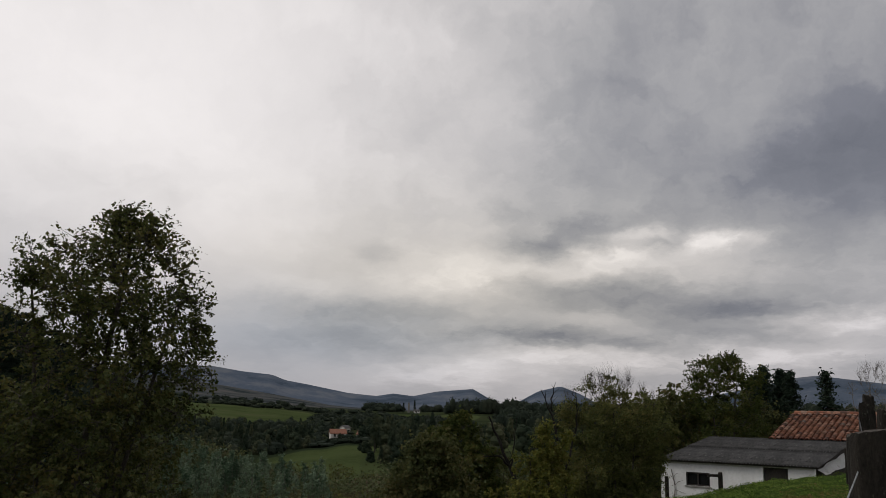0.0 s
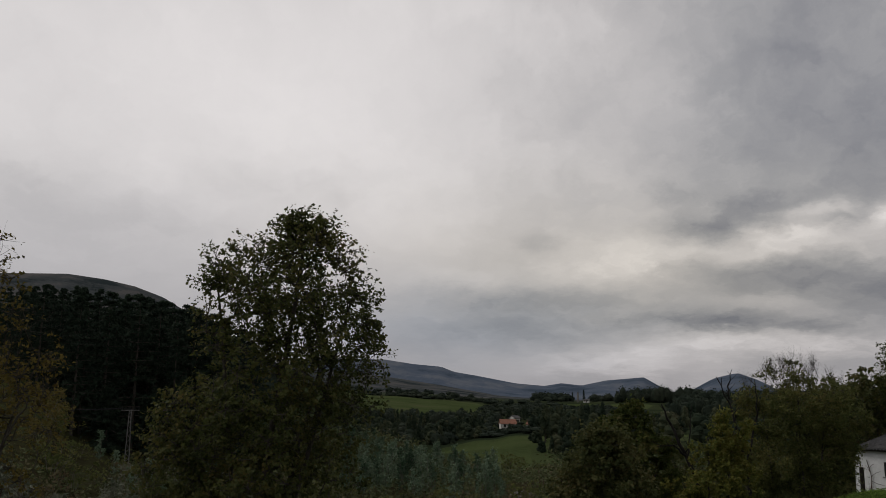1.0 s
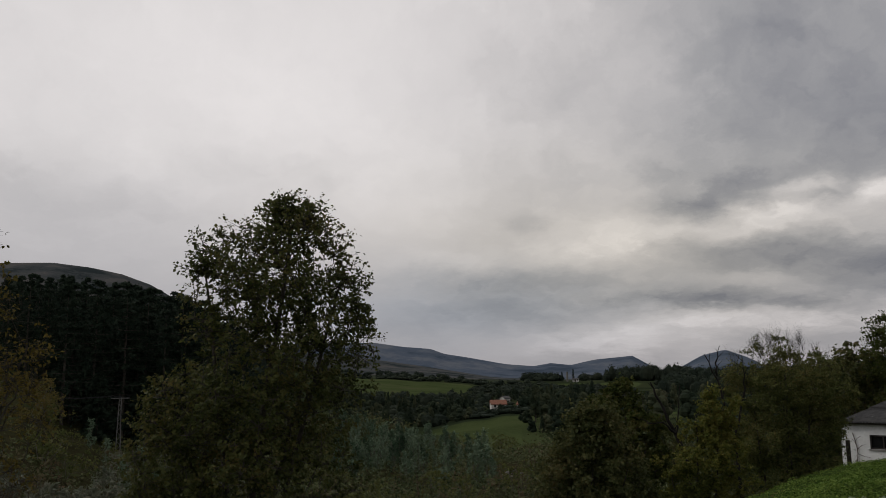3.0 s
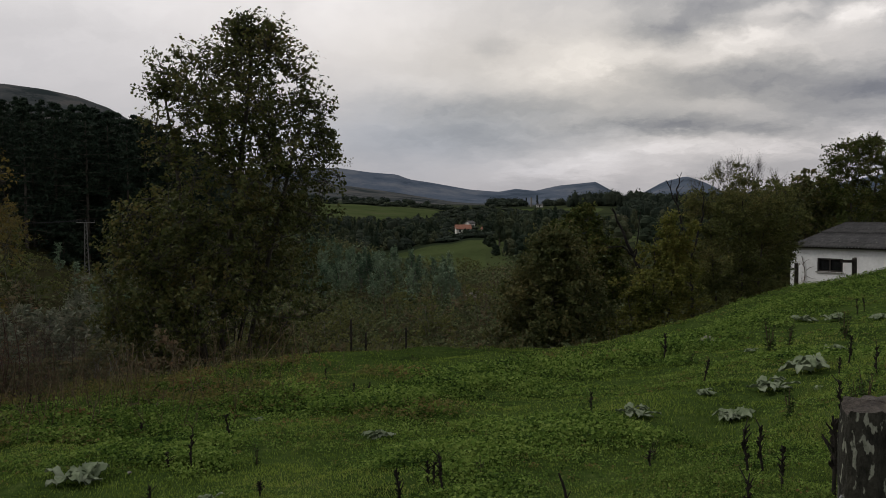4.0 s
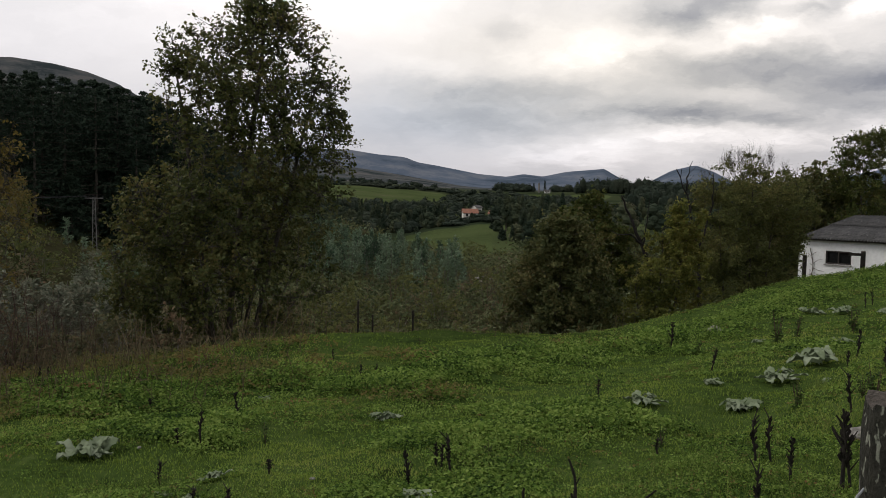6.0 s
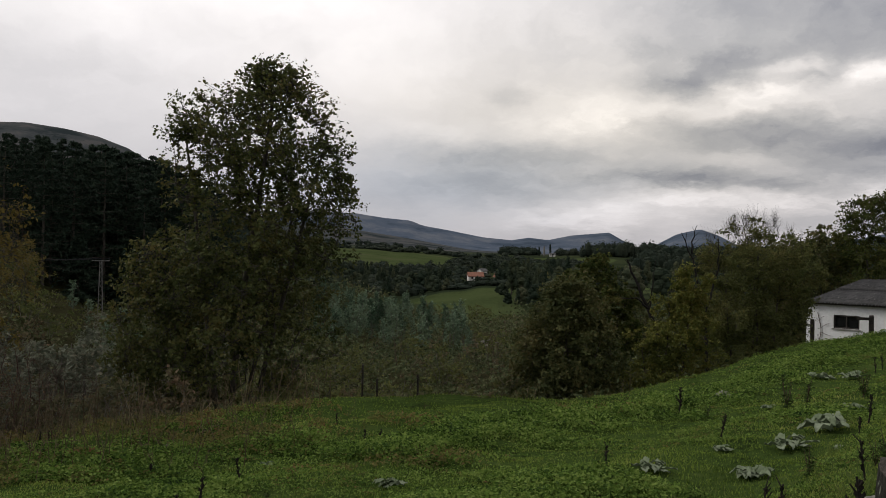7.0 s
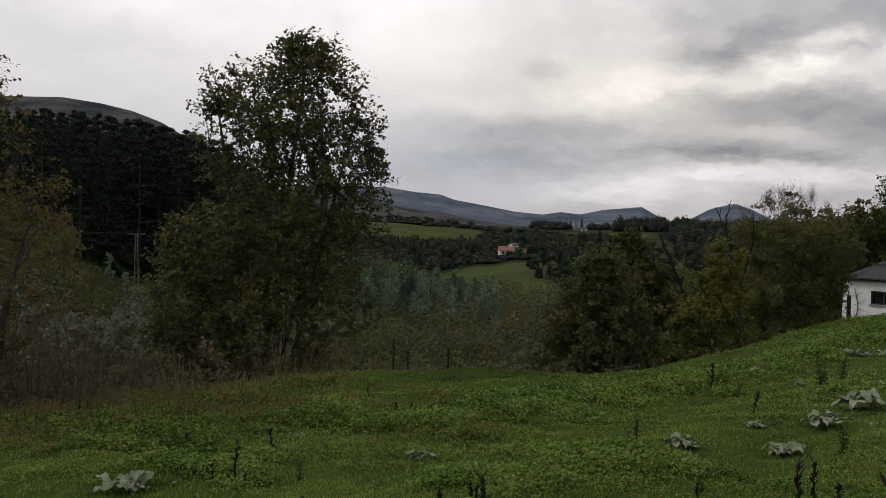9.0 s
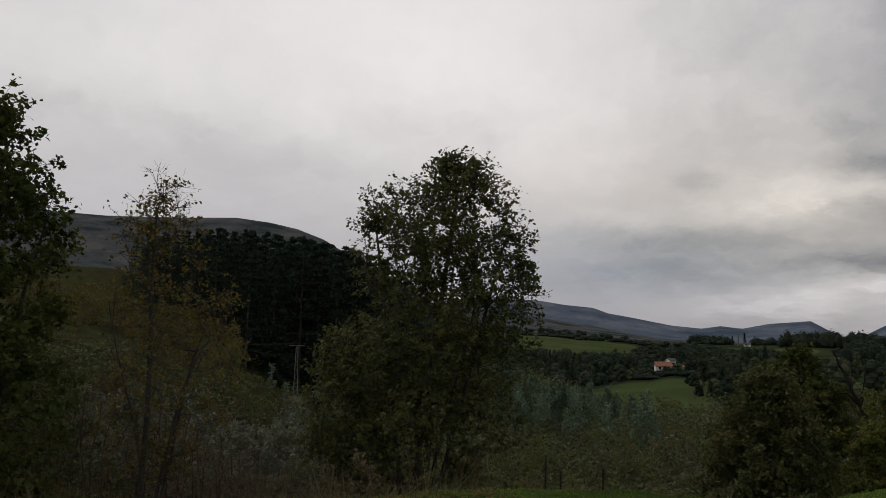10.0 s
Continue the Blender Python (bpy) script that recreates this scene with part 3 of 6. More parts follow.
def tree(name, label, category, az_, r_, base_drop, stems, shape, seed, clumps, per_clump, leaf, leaf_size, leaf_mat, bark=None, clump_r=0.55, thick=0.012,
         hole=0.0, group="", droop=0.1, slim=0.6, twigs=7, sides=4, top_thin=0.0, bare=0.0, reach=None, split=False, loose=0.12, clear=None, twig=1.0, tuft=False, ragged=0.0, bare_from=0.7):
    """A broad-leaved tree: stems, limbs that reach every clump of the crown by the shortest way, twigs, and single leaves."""
    q = rng(seed)
    bark = bark or M_BARK
    x, y = spot(az_, r_)
    z = gz(x, y) - base_drop
    t = thing(name, label, category, (x, y, z), -az_, group)
    L, Rr, depth = shape
    top = max(L[-1, 0], Rr[-1, 0])
    if reach is not None:                                  # grown until its top stands at this elevation from the path
        k = (EYE + r_ * math.tan(radians(reach)) - z) / top
        L, Rr, top = L * np.array((k, 1)), Rr * np.array((k, 1)), top * k
        stems = [(bx, by, tx, ty, h * k) for bx, by, tx, ty, h in stems]
    nodes, parent = [], []
    stem_ids = []
    for (bx, by, tx, ty, h) in stems:                      # foot, head, height
        last = -1
        n = 9
        for i in range(n):
            f = i / (n - 1)
            wob = 0.12 * math.sin(f * 5 + seed + bx * 3) * f
            nodes.append(np.array((bx + (tx - bx) * f ** 1.3 + wob, by + (ty - by) * f + wob * 0.6, h * f)))
            parent.append(last)
            last = len(nodes) - 1
        stem_ids.append((len(nodes) - n, len(nodes)))
    n_stem = len(nodes)
    lo = min(L[0, 0], Rr[0, 0])
    cents = []
    widest = max(L[:, 1].max(), Rr[:, 1].max())
    tries = 0
    while len(cents) < clumps and tries < clumps * 60:
        tries += 1
        h = q.uniform(lo, top)
        wl, wr = np.interp(h, L[:, 0], L[:, 1]), np.interp(h, Rr[:, 0], Rr[:, 1])
        mid, half = (wr - wl) / 2, (wr + wl) / 2
        if half < 0.05 or q.uniform() > 0.45 + 0.55 * half / widest:
            continue
        a, rad = q.uniform(0, 2 * math.pi), math.sqrt(q.uniform(0.02, 1))
        c = np.array((mid + half * rad * math.cos(a), depth * half / max(L[:, 1].max(), Rr[:, 1].max()) * rad * math.sin(a), h))
        c[0] += ragged * lumps(np.array(h), np.array(a), 0.55, seed) * (1 if math.cos(a) > 0 else -1)
        if clear and clear[0] < c[0] < clear[1] and h < clear[2] and q.uniform() < 0.9:
            continue
        if q.uniform() < hole * (0.5 + 0.5 * lumps(np.array(c[0]), np.array(c[2]), 0.9, seed)):
            continue
        cents.append(c)
    core = np.array([nodes[i] for i in range(n_stem)])
    cents.sort(key=lambda c: np.linalg.norm(core - c, axis=1).min())
    for c in cents:
        arr = np.array(nodes)
        d = arr - c
        flat = np.hypot(d[:, 0], d[:, 1])
        cost = np.linalg.norm(d, axis=1) + 2.2 * np.maximum(0.0, d[:, 2] + 0.35 * flat) + (arr[:, 2] < lo * 0.5) * 4
        k = int(cost.argmin())
        p = nodes[k]
        m = (p + c) / 2 + np.array((q.normal() * 0.08, q.normal() * 0.08, -0.10 * np.linalg.norm(c - p)))
        nodes.append(m), parent.append(k)
        nodes.append(c), parent.append(len(nodes) - 2)
    count = np.zeros(len(nodes))
    kids = np.zeros(len(nodes), int)
    for i in range(len(nodes) - 1, -1, -1):
        if not kids[i]:
            count[i] = 1
        if parent[i] >= 0:
            count[parent[i]] += count[i]
            kids[parent[i]] += 1
    rad = thick * np.sqrt(count) * (0.7 + 0.3 * (np.arange(len(nodes)) < n_stem))
    for a, b in stem_ids:
        hs = nodes[b - 1][2]
        for i in range(a, b):
            rad[i] = max(rad[i], thick * 1.5) * (1.0 + (0.5 if i == a else 0.0))
        part("trunk", joined_tube("trunk", nodes[a:b], rad[a:b], 9, bark), t)
    first = {}                                             # the limb, counted from its stem, that each node belongs to
    for i in range(n_stem, len(nodes)):
        first[i] = i if parent[i] < n_stem else first[parent[i]]
    segs = [(first[i], (nodes[parent[i]], nodes[i], min(rad[parent[i]], rad[i] * 1.5), rad[i])) for i in range(n_stem, len(nodes))]
    pts = []
    for ci, c in enumerate(cents):
        f = (c[2] - lo) / (top - lo)
        bare_here = q.uniform() < bare * (f > bare_from)
        w = clump_r * q.uniform(0.7, 1.3)
        for _ in range(twigs):
            d = q.normal(size=3)
            d[2] = d[2] * 0.7 + 0.25
            d = d / np.linalg.norm(d) * w * q.uniform(0.5, 1.2)
            if bare_here:                                  # fine upright switches that fork twice
                d = np.array((d[0] * 0.5, d[1] * 0.5, abs(d[2]) * 0.6 + w * 0.9))
                m = c + d * 0.5 + q.normal(size=3) * w * 0.08
                segs.append((first[n_stem + 2 * ci + 1], (c, m, thick * 0.45, thick * 0.3)))
                for _k in range(3):
                    segs.append((first[n_stem + 2 * ci + 1], (m, c + d * q.uniform(0.7, 1.1) + q.normal(size=3) * w * 0.22, thick * 0.3, thick * 0.13)))
                continue
            segs.append((first[n_stem + 2 * ci + 1], (c, c + d, thick * 0.55 * twig, thick * 0.2 * twig)))
            k = max(1, int(per_clump / twigs * (1 - top_thin * f) * q.uniform(0.6, 1.4)))
            s = q.uniform(0.25, 1.12, size=(k, 1))
            if tuft:                                       # leaves stand in bunches at the twig's end and along it
                s = q.choice((0.5, 0.78, 1.0, 1.05), size=(k, 1)) + q.normal(size=(k, 1)) * 0.07
            pts.append(c + d * s + q.normal(size=(k, 3)) * w * loose)
    if split:
        for key in sorted(set(first.values())):
            part("limb", raw_mesh("limb", *tubes([sg for k, sg in segs if k == key], 4), bark, True), t)
    else:
        tagged(part("branchwork", raw_mesh("branchwork", *tubes([sg for _, sg in segs], sides), bark, True), t), kind="stuff")
    if pts:
        P = np.concatenate(pts)
        tagged(part("foliage", raw_mesh("foliage", *leaves(P, leaf_size, q, 0.35, slim, droop, P - np.array((0, 0, lo + 0.3 * (top - lo))) + np.array((0, 0, 2.0)), 0.9), leaf_mat), t), kind="stuff")
    return t


def conifer(name, label, seed, height, width, leaf_mat, per=20, whorls=16, droop=0.25, first=0.25, needle=0.50):
    """A pine: a straight trunk with whorls of drooping boughs, each feathered with needle sprays."""
    q = rng(seed)
    t = thing(name, label, "tree")
    segs = [((0, 0, height * i / 8), (q.normal() * 0.04, q.normal() * 0.04, height * (i + 1) / 8), 0.22 * (1 - i / 9), 0.22 * (1 - (i + 1) / 8.6)) for i in range(8)]
    part("trunk", raw_mesh("trunk", *tubes(segs, 7), M_BARK, True), t)
    bough, pts = [], []
    for k in range(whorls):
        f = k / (whorls - 1)
        z = height * (first + (1 - first) * f)
        length = width * (1 - f) ** 0.75 * q.uniform(0.75, 1.15) + 0.35
        for b in range(6):
            a = q.uniform(0, 6.283)
            ln = length * q.uniform(0.65, 1.1)
            end = np.array((math.cos(a) * ln, math.sin(a) * ln, z + ln * (0.12 - droop * (1 - f))))
            bough.append(((0, 0, z), end, 0.05, 0.012))
            s = q.uniform(0.2, 1.05, size=(per, 1))
            pts.append(np.array((0, 0, z)) + (end - np.array((0, 0, z))) * s + q.normal(size=(per, 3)) * np.array((0.28, 0.28, 0.22)) * (0.5 + length * 0.15))
    tagged(part("boughwork", raw_mesh("boughwork", *tubes(bough, 3), M_BARK), t), kind="stuff")
    tagged(part("foliage", raw_mesh("foliage", *leaves(np.concatenate(pts), needle, q, 0.2, 0.42, 0.0), leaf_mat), t), kind="stuff")
    return t


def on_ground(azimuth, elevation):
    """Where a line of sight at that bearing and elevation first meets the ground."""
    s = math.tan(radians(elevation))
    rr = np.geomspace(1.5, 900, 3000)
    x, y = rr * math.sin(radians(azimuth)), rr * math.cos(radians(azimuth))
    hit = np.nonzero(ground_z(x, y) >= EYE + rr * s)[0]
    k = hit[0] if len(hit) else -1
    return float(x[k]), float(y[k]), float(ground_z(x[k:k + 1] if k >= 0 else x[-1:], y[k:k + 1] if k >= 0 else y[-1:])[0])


def put_copy(template, azimuth, r, drop=0.1, scale=1.0, turn=0.0, stretch=1.0):
    x, y = spot(azimuth, r)
    own = template.scale
    m = pose(x, y, gz(x, y) - drop, 0, 0, turn) @ Matrix.Diagonal((scale / own.x, scale / own.y, scale * stretch / own.z, 1))
    return copy_thing(template, m)


def move_to(ob, azimuth, r, drop=0.1, scale=1.0, turn=0.0, stretch=1.0):
    x, y = spot(azimuth, r)
    ob.matrix_basis = pose(x, y, gz(x, y) - drop, 0, 0, turn) @ Matrix.Diagonal((scale, scale, scale * stretch, 1))
    return ob


# ---- the trees near the pasture ----
tree("alder_tree", "tall bushy alder with dark trunks and thinning autumn leaves", "tree", -14.6, 24.0, 0.2,
     ((-0.25, 0.0, 0.75, 0.2, 10.2), (0.35, 0.2, 2.3, -0.3, 8.4), (-0.55, -0.2, -1.7, 0.3, 8.6), (0.1, 0.5, 1.6, 1.2, 7.0), (-0.4, 0.2, -2.6, -0.6, 5.2)),
     profile(((0.6, 2.6), (1.0, 3.2), (2.1, 3.45), (3.9, 3.5), (4.8, 3.1), (5.9, 2.5), (7.0, 2.0), (8.0, 1.95), (9.0, 2.1), (9.5, 1.85), (9.75, 1.1), (9.95, 0.4), (10.5, -0.1), (10.85, -0.3)),
             ((0.6, 2.2), (1.1, 2.5), (2.3, 2.75), (3.5, 2.5), (4.2, 2.75), (5.1, 2.9), (6.2, 3.3), (7.0, 3.25), (7.6, 3.15), (8.5, 2.9), (8.9, 2.4), (9.6, 2.2), (10.2, 1.95), (10.6, 1.7), (10.85, 1.5)), 2.8),
     11, 620, 138, None, 0.112, M_LEAF_ALDER, clump_r=0.52, thick=0.0100, top_thin=0.50, hole=0.25, reach=12.2, split=True, twigs=8, loose=0.085, clear=(-0.9, 0.8, 2.1), twig=1.7, slim=0.72, tuft=True, ragged=0.18)

tree("hazel_bush", "dense dark green hazel thicket on the edge of the slope", "bush", 7.4, 29.0, 0.2,
     ((-0.4, 0, -1.0, 0, 2.6), (0.1, 0.2, 0.2, 0.3, 3.2), (0.5, 0, 1.2, -0.2, 2.6), (0, -0.3, 0, -1.0, 2.4)),
     profile(((0.1, 1.7), (0.8, 2.1), (1.8, 2.05), (2.6, 1.6), (3.2, 1.0), (3.7, 0.2)), ((0.1, 1.8), (0.8, 2.15), (1.8, 2.1), (2.6, 1.75), (3.3, 1.2), (3.8, 0.3)), 1.9),
     21, 330, 130, None, 0.12, M_LEAF_HAZEL, clump_r=0.40, thick=0.007, reach=-1.9, split=True, tuft=True, slim=0.7, loose=0.16)
tree("young_oak", "dark young oak rising behind the thicket", "tree", 9.4, 40.0, 0.2,
     ((0, 0, 0.2, 0, 5.2), (0.3, 0.2, 1.2, 0.3, 4.4)), profile(((1.0, 1.2), (3, 1.9), (5, 1.7), (5.7, 1.0), (6.0, 0.2)), ((1.0, 1.4), (3, 2.2), (4.6, 2.0), (5.4, 1.3), (6.0, 0.3)), 1.9),
     22, 190, 140, None, 0.16, M_LEAF_OAK, clump_r=0.46, reach=-0.55, split=True, tuft=True, slim=0.7)
tree("yellowing_ash", "slender ash with yellow-green autumn leaves", "tree", 14.0, 31.0, 0.2,
     ((0, 0, 0.1, 0, 3.6), (0.4, 0.1, 0.9, 0, 3.0), (-0.3, 0, -1.0, 0.2, 2.2)), profile(((0.2, 1.5), (1.0, 1.75), (1.8, 1.0), (2.4, 1.3), (3.0, 0.4), (4.0, -0.3)), ((0.2, 1.5), (1.2, 1.9), (2.0, 1.5), (2.8, 2.0), (3.4, 1.2), (3.9, 1.7), (4.4, 1.2)), 1.2),
     23, 190, 130, None, 0.105, M_LEAF_GOLD, clump_r=0.36, thick=0.007, hole=0.45, ragged=0.3, reach=-0.9, split=True, tuft=True, slim=0.7)
tree("willow_thicket", "broad olive willow thicket with bare twigs on top", "bush", 19.4, 36.0, 0.2,
     ((-0.6, 0, -1.2, 0, 4.2), (0, 0.2, 0.3, 0, 5.4), (0.7, 0, 1.3, 0, 4.4), (0.2, -0.4, 0.2, -1.0, 3.8)),
     profile(((0.1, 1.8), (1.0, 2.3), (2.6, 2.3), (4.0, 2.3), (4.8, 2.1), (5.3, 1.6), (5.9, 0.7)), ((0.1, 1.4), (1.0, 1.8), (2.8, 2.3), (4.0, 2.8), (4.7, 2.7), (5.2, 2.0), (5.9, 0.9)), 2.0),
     24, 480, 160, None, 0.120, M_LEAF_WILLOW, bark=M_BARK, clump_r=0.42, thick=0.006, slim=0.4, bare=0.8, bare_from=0.84, reach=2.5, twigs=10, twig=1.5, split=True)
tree("field_oak", "old oak with a rounded open crown and forked trunk", "tree", 26.6, 57.0, 0.3,
     ((-0.2, 0, -0.6, 0, 6.5), (0.3, 0.1, 1.0, 0, 7.2)),
     profile(((1.5, 1.4), (4.0, 2.3), (6.5, 2.8), (8.2, 2.2), (9.0, 0.9), (9.2, 0.3)), ((1.5, 1.6), (4.0, 2.6), (6.5, 2.9), (8.2, 2.3), (9.0, 1.0), (9.2, 0.3)), 2.5),
     25, 230, 170, None, 0.145, M_LEAF_OAK, clump_r=0.58, thick=0.013, hole=0.2, top_thin=0.2, reach=4.0, split=True)
tree("birch_tree", "slim birch with sparse golden leaves and bare branches", "tree", -32.5, 20.0, 0.2,
     ((-0.15, 0, -0.05, 0, 6.9), (0.25, 0.1, 1.3, 0.2, 5.0), (0, -0.2, -1.0, 0.2, 4.8), (0.1, 0.1, 1.0, -0.3, 3.8)),
     profile(((1.0, 0.9), (2.6, 1.3), (4.4, 1.3), (5.4, 0.9), (6.4, 0.95), (7.1, 0.8), (7.5, 0.3)), ((1.0, 1.1), (2.6, 1.5), (4.2, 1.9), (5.2, 1.6), (6.0, 1.0), (7.0, 0.9), (7.5, 0.3)), 1.2),
     26, 200, 32, None, 0.105, M_LEAF_BIRCH, bark=M_BARK, clump_r=0.40, thick=0.0090, twig=1.4, hole=0.2, bare=0.15, bare_from=0.0, droop=0.5, reach=9.6, split=True, tuft=True)
tree("leafy_ash", "tall dark ash at the pasture edge", "tree", -42.7, 19.0, 0.2,
     ((0, 0, 0.2, 0, 8.0), (0.3, 0.2, 1.0, 0.2, 6.5)),
     profile(((0.2, 1.6), (3.0, 2.0), (6.0, 1.9), (8.0, 1.0), (8.9, 0.2)), ((0.2, 1.9), (2.0, 1.8), (4.0, 1.5), (6.0, 1.6), (7.4, 1.2), (8.6, 0.3)), 1.8),
     27, 300, 120, None, 0.125, M_LEAF_OAK, clump_r=0.46, thick=0.009, top_thin=0.3, reach=13.6, tuft=True, slim=0.7, ragged=0.2)


def dead_tree(label, azimuth, r, runs):
    """A bare snag: each run is a chain of (bearing, elevation) places with the thickness at its foot."""
    x, y = spot(azimuth, r)
    t = thing("dead_tree", label, "tree", (x, y, gz(x, y)), -azimuth, "dead trees on the slope")
    for k, (w, run) in enumerate(runs):
        pts = [np.array(((a - azimuth) * r * 0.01745, 0.15 * math.sin(a * 7), EYE + r * math.tan(radians(e)) - gz(x, y))) for a, e in run]
        fine = []
        for a, b in zip(pts[:-1], pts[1:]):
            for i in range(3):
                f = i / 3
                fine.append(a + (b - a) * f + np.array((math.sin(f * 9 + a[2] * 5) * 0.03, 0.03 * math.cos(f * 7), 0)))
        fine.append(pts[-1])
        n = len(fine) - 1
        segs = [(fine[i], fine[i + 1], w * (1 - 0.8 * i / n), w * (1 - 0.8 * (i + 1) / n)) for i in range(n)]
        q = rng(k + int(azimuth * 10))
        for i in range(2, n):
            d = q.normal(size=3) * 0.2
            d[2] = abs(d[2]) + 0.12
            segs.append((fine[i], fine[i] + d, w * 0.25, w * 0.08))
        part("trunk" if k == 0 else "limb", raw_mesh("limb", *tubes(segs, 6), M_DEADWOOD, True), t)


dead_tree("bare grey dead tree with crooked forked branches", 13.8, 33.5,
          ((0.12, ((14.2, -9.5), (13.6, -5.1), (12.8, -3.3), (12.0, -1.5), (11.5, -0.2))), (0.05, ((13.0, -3.8), (13.1, -2.8), (13.4, -0.2))), (0.05, ((12.9, -3.5), (12.2, -2.8), (11.1, -2.9)))))
dead_tree("tall thin dead snag with broken top", 16.6, 33.5,
          ((0.08, ((16.9, -8.5), (16.5, -4.0), (16.2, -2.1), (15.7, -0.1), (15.0, 1.6))), (0.045, ((15.7, 0.2), (15.7, 1.0), (16.0, 2.1))), (0.05, ((16.6, -3.6), (17.3, -1.2), (17.4, 0.2), (17.3, 1.5)))))

# Trees and hedge behind the farm buildings.
hedge = tree("hedge_tree", "dark bushy tree of the hedge behind the shed", "tree", 23.4, 62.0, 0.3, ((0, 0, 0.2, 0, 4.5), (0.4, 0, 1.0, 0.2, 4.0)),
             profile(((0.2, 1.7), (2.0, 2.2), (4.2, 1.5), (5.6, 0.2)), ((0.2, 1.7), (2.0, 2.2), (4.0, 1.7), (5.6, 0.2)), 2.0), 31, 90, 62, None, 0.20, M_LEAF_HAZEL, clump_r=0.6, twigs=4, group="hedge trees")
for a, d, s, k in ((21.8, 58, 1.36, 40), (20.4, 60, 1.3, 140), (22.9, 66, 1.6, 240), (24.0, 60, 1.5, 10), (24.8, 66, 1.55, 90), (23.4, 58, 1.38, 310), (28.4, 64, 1.3, 10), (29.6, 64, 1.0, 150), (30.7, 64, 0.95, 200), (31.8, 72, 0.9, 30), (34.2, 72, 0.85, 70), (35.8, 70, 0.9, 120), (37.6, 68, 1.0, 260), (17.8, 62, 0.9, 300), (15.0, 55, 0.8, 20), (12.4, 62, 0.9, 75), (39.6, 66, 1.1, 15), (-40.5, 27, 0.8, 15), (-43, 24, 0.8, 115), (-46, 26, 0.9, 205), (-38.3, 31, 0.6, 55), (27.0, 74, 1.2, 77)):
    put_copy(hedge, a, d, 0.3, s, k)
tree("bare_tree", "leafless pale tree with fine spreading branches", "tree", 35.2, 60.0, 0.2, ((0, 0, 0, 0, 4.8), (0.2, 0, 0.9, 0, 4.4), (-0.2, 0, -1.0, 0, 4.3)),
     profile(((1.2, 0.8), (3.0, 1.7), (4.6, 1.4), (5.6, 0.3)), ((1.2, 0.8), (3.0, 1.9), (4.6, 1.6), (5.8, 0.3)), 1.6), 33, 80, 6, None, 0.08, M_LEAF_BIRCH, bark=M_BARK_PALE, clump_r=0.55, thick=0.011, bare=0.9, twigs=10, reach=3.5, split=True)

# ---- the pine plantation ----
pines = [conifer("pine_tree", "tall dark plantation pine", 40 + i, 16.0, w, M_NEEDLE, first=f) for i, (w, f) in enumerate(((3.3, 0.1), (3.9, 0.12), (2.9, 0.08), (3.6, 0.15)))]
q = rng(5)
PINE_AZ, PINE_EL = (-33, -30, -26.7, -24, -21.4, -20.1, -18, -15), (6.3, 6.8, 6.9, 6.5, 6.2, 5.9, 5.2, 3.6)
n_pine = 0
for row in range(7):
    for a in np.arange(-33.5, -16.2, 0.9):
        a2, r2 = a + q.uniform(-0.6, 0.6), 106 + row * 8 + q.uniform(-3, 3)
        x, y = spot(a2, r2)
        want = EYE + r2 * math.tan(radians(np.interp(a2, PINE_AZ, PINE_EL) - abs(q.normal()) * 0.55)) - gz(x, y)
        s = min(max(want, 6.0), 24.0) / 16.0
        if n_pine < 4:
            tagged(move_to(pines[n_pine], a2, r2, 0.2, s, q.uniform(0, 360)), group="plantation pines")
        else:
            put_copy(pines[n_pine % 4], a2, r2, 0.2, s, q.uniform(0, 360))
        n_pine += 1
round_fir = conifer("fir_tree", "low rounded dark fir beside the power pole", 50, 8.0, 2.6, M_NEEDLE, first=0.02, per=50)
move_to(round_fir, -24.7, 103, 0.2, 0.9, 20)
put_copy(round_fir, -22.0, 106, 0.2, 1.0, 70)
farm_fir = conifer("spruce_tree", "narrow dark spruce behind the farm roof", 51, 8.0, 0.75, M_NEEDLE, first=0.05, whorls=26, per=16, needle=0.30)


def top_scale(azimuth, r, elevation, height):
    """How much a tree of that height must be enlarged for its top to stand at the elevation."""
    x, y = spot(azimuth, r)
    return (EYE + r * math.tan(radians(elevation)) - gz(x, y)) / height


move_to(farm_fir, 32.8, 74, 0.2, top_scale(32.8, 74, 2.95, 8.0), 10)
cypress = conifer("cypress_tree", "dark ragged cypress behind the farm", 52, 9.0, 1.25, M_NEEDLE, first=0.05, whorls=24, per=22, droop=-0.35, needle=0.36)
move_to(cypress, 29.1, 68, 0.2, top_scale(29.1, 68, 3.2, 9.0), 0)
for a, r, e, turn in ((30.3, 69, 3.0, 120), (30.8, 67, 2.9, 200), (28.6, 70, 2.6, 70), (30.0, 72, 2.7, 300)):
    put_copy(cypress, a, r, 0.2, top_scale(a, r, e, 9.0), turn)

# ---- scrub on the slope below the pasture ----
q = rng(6)


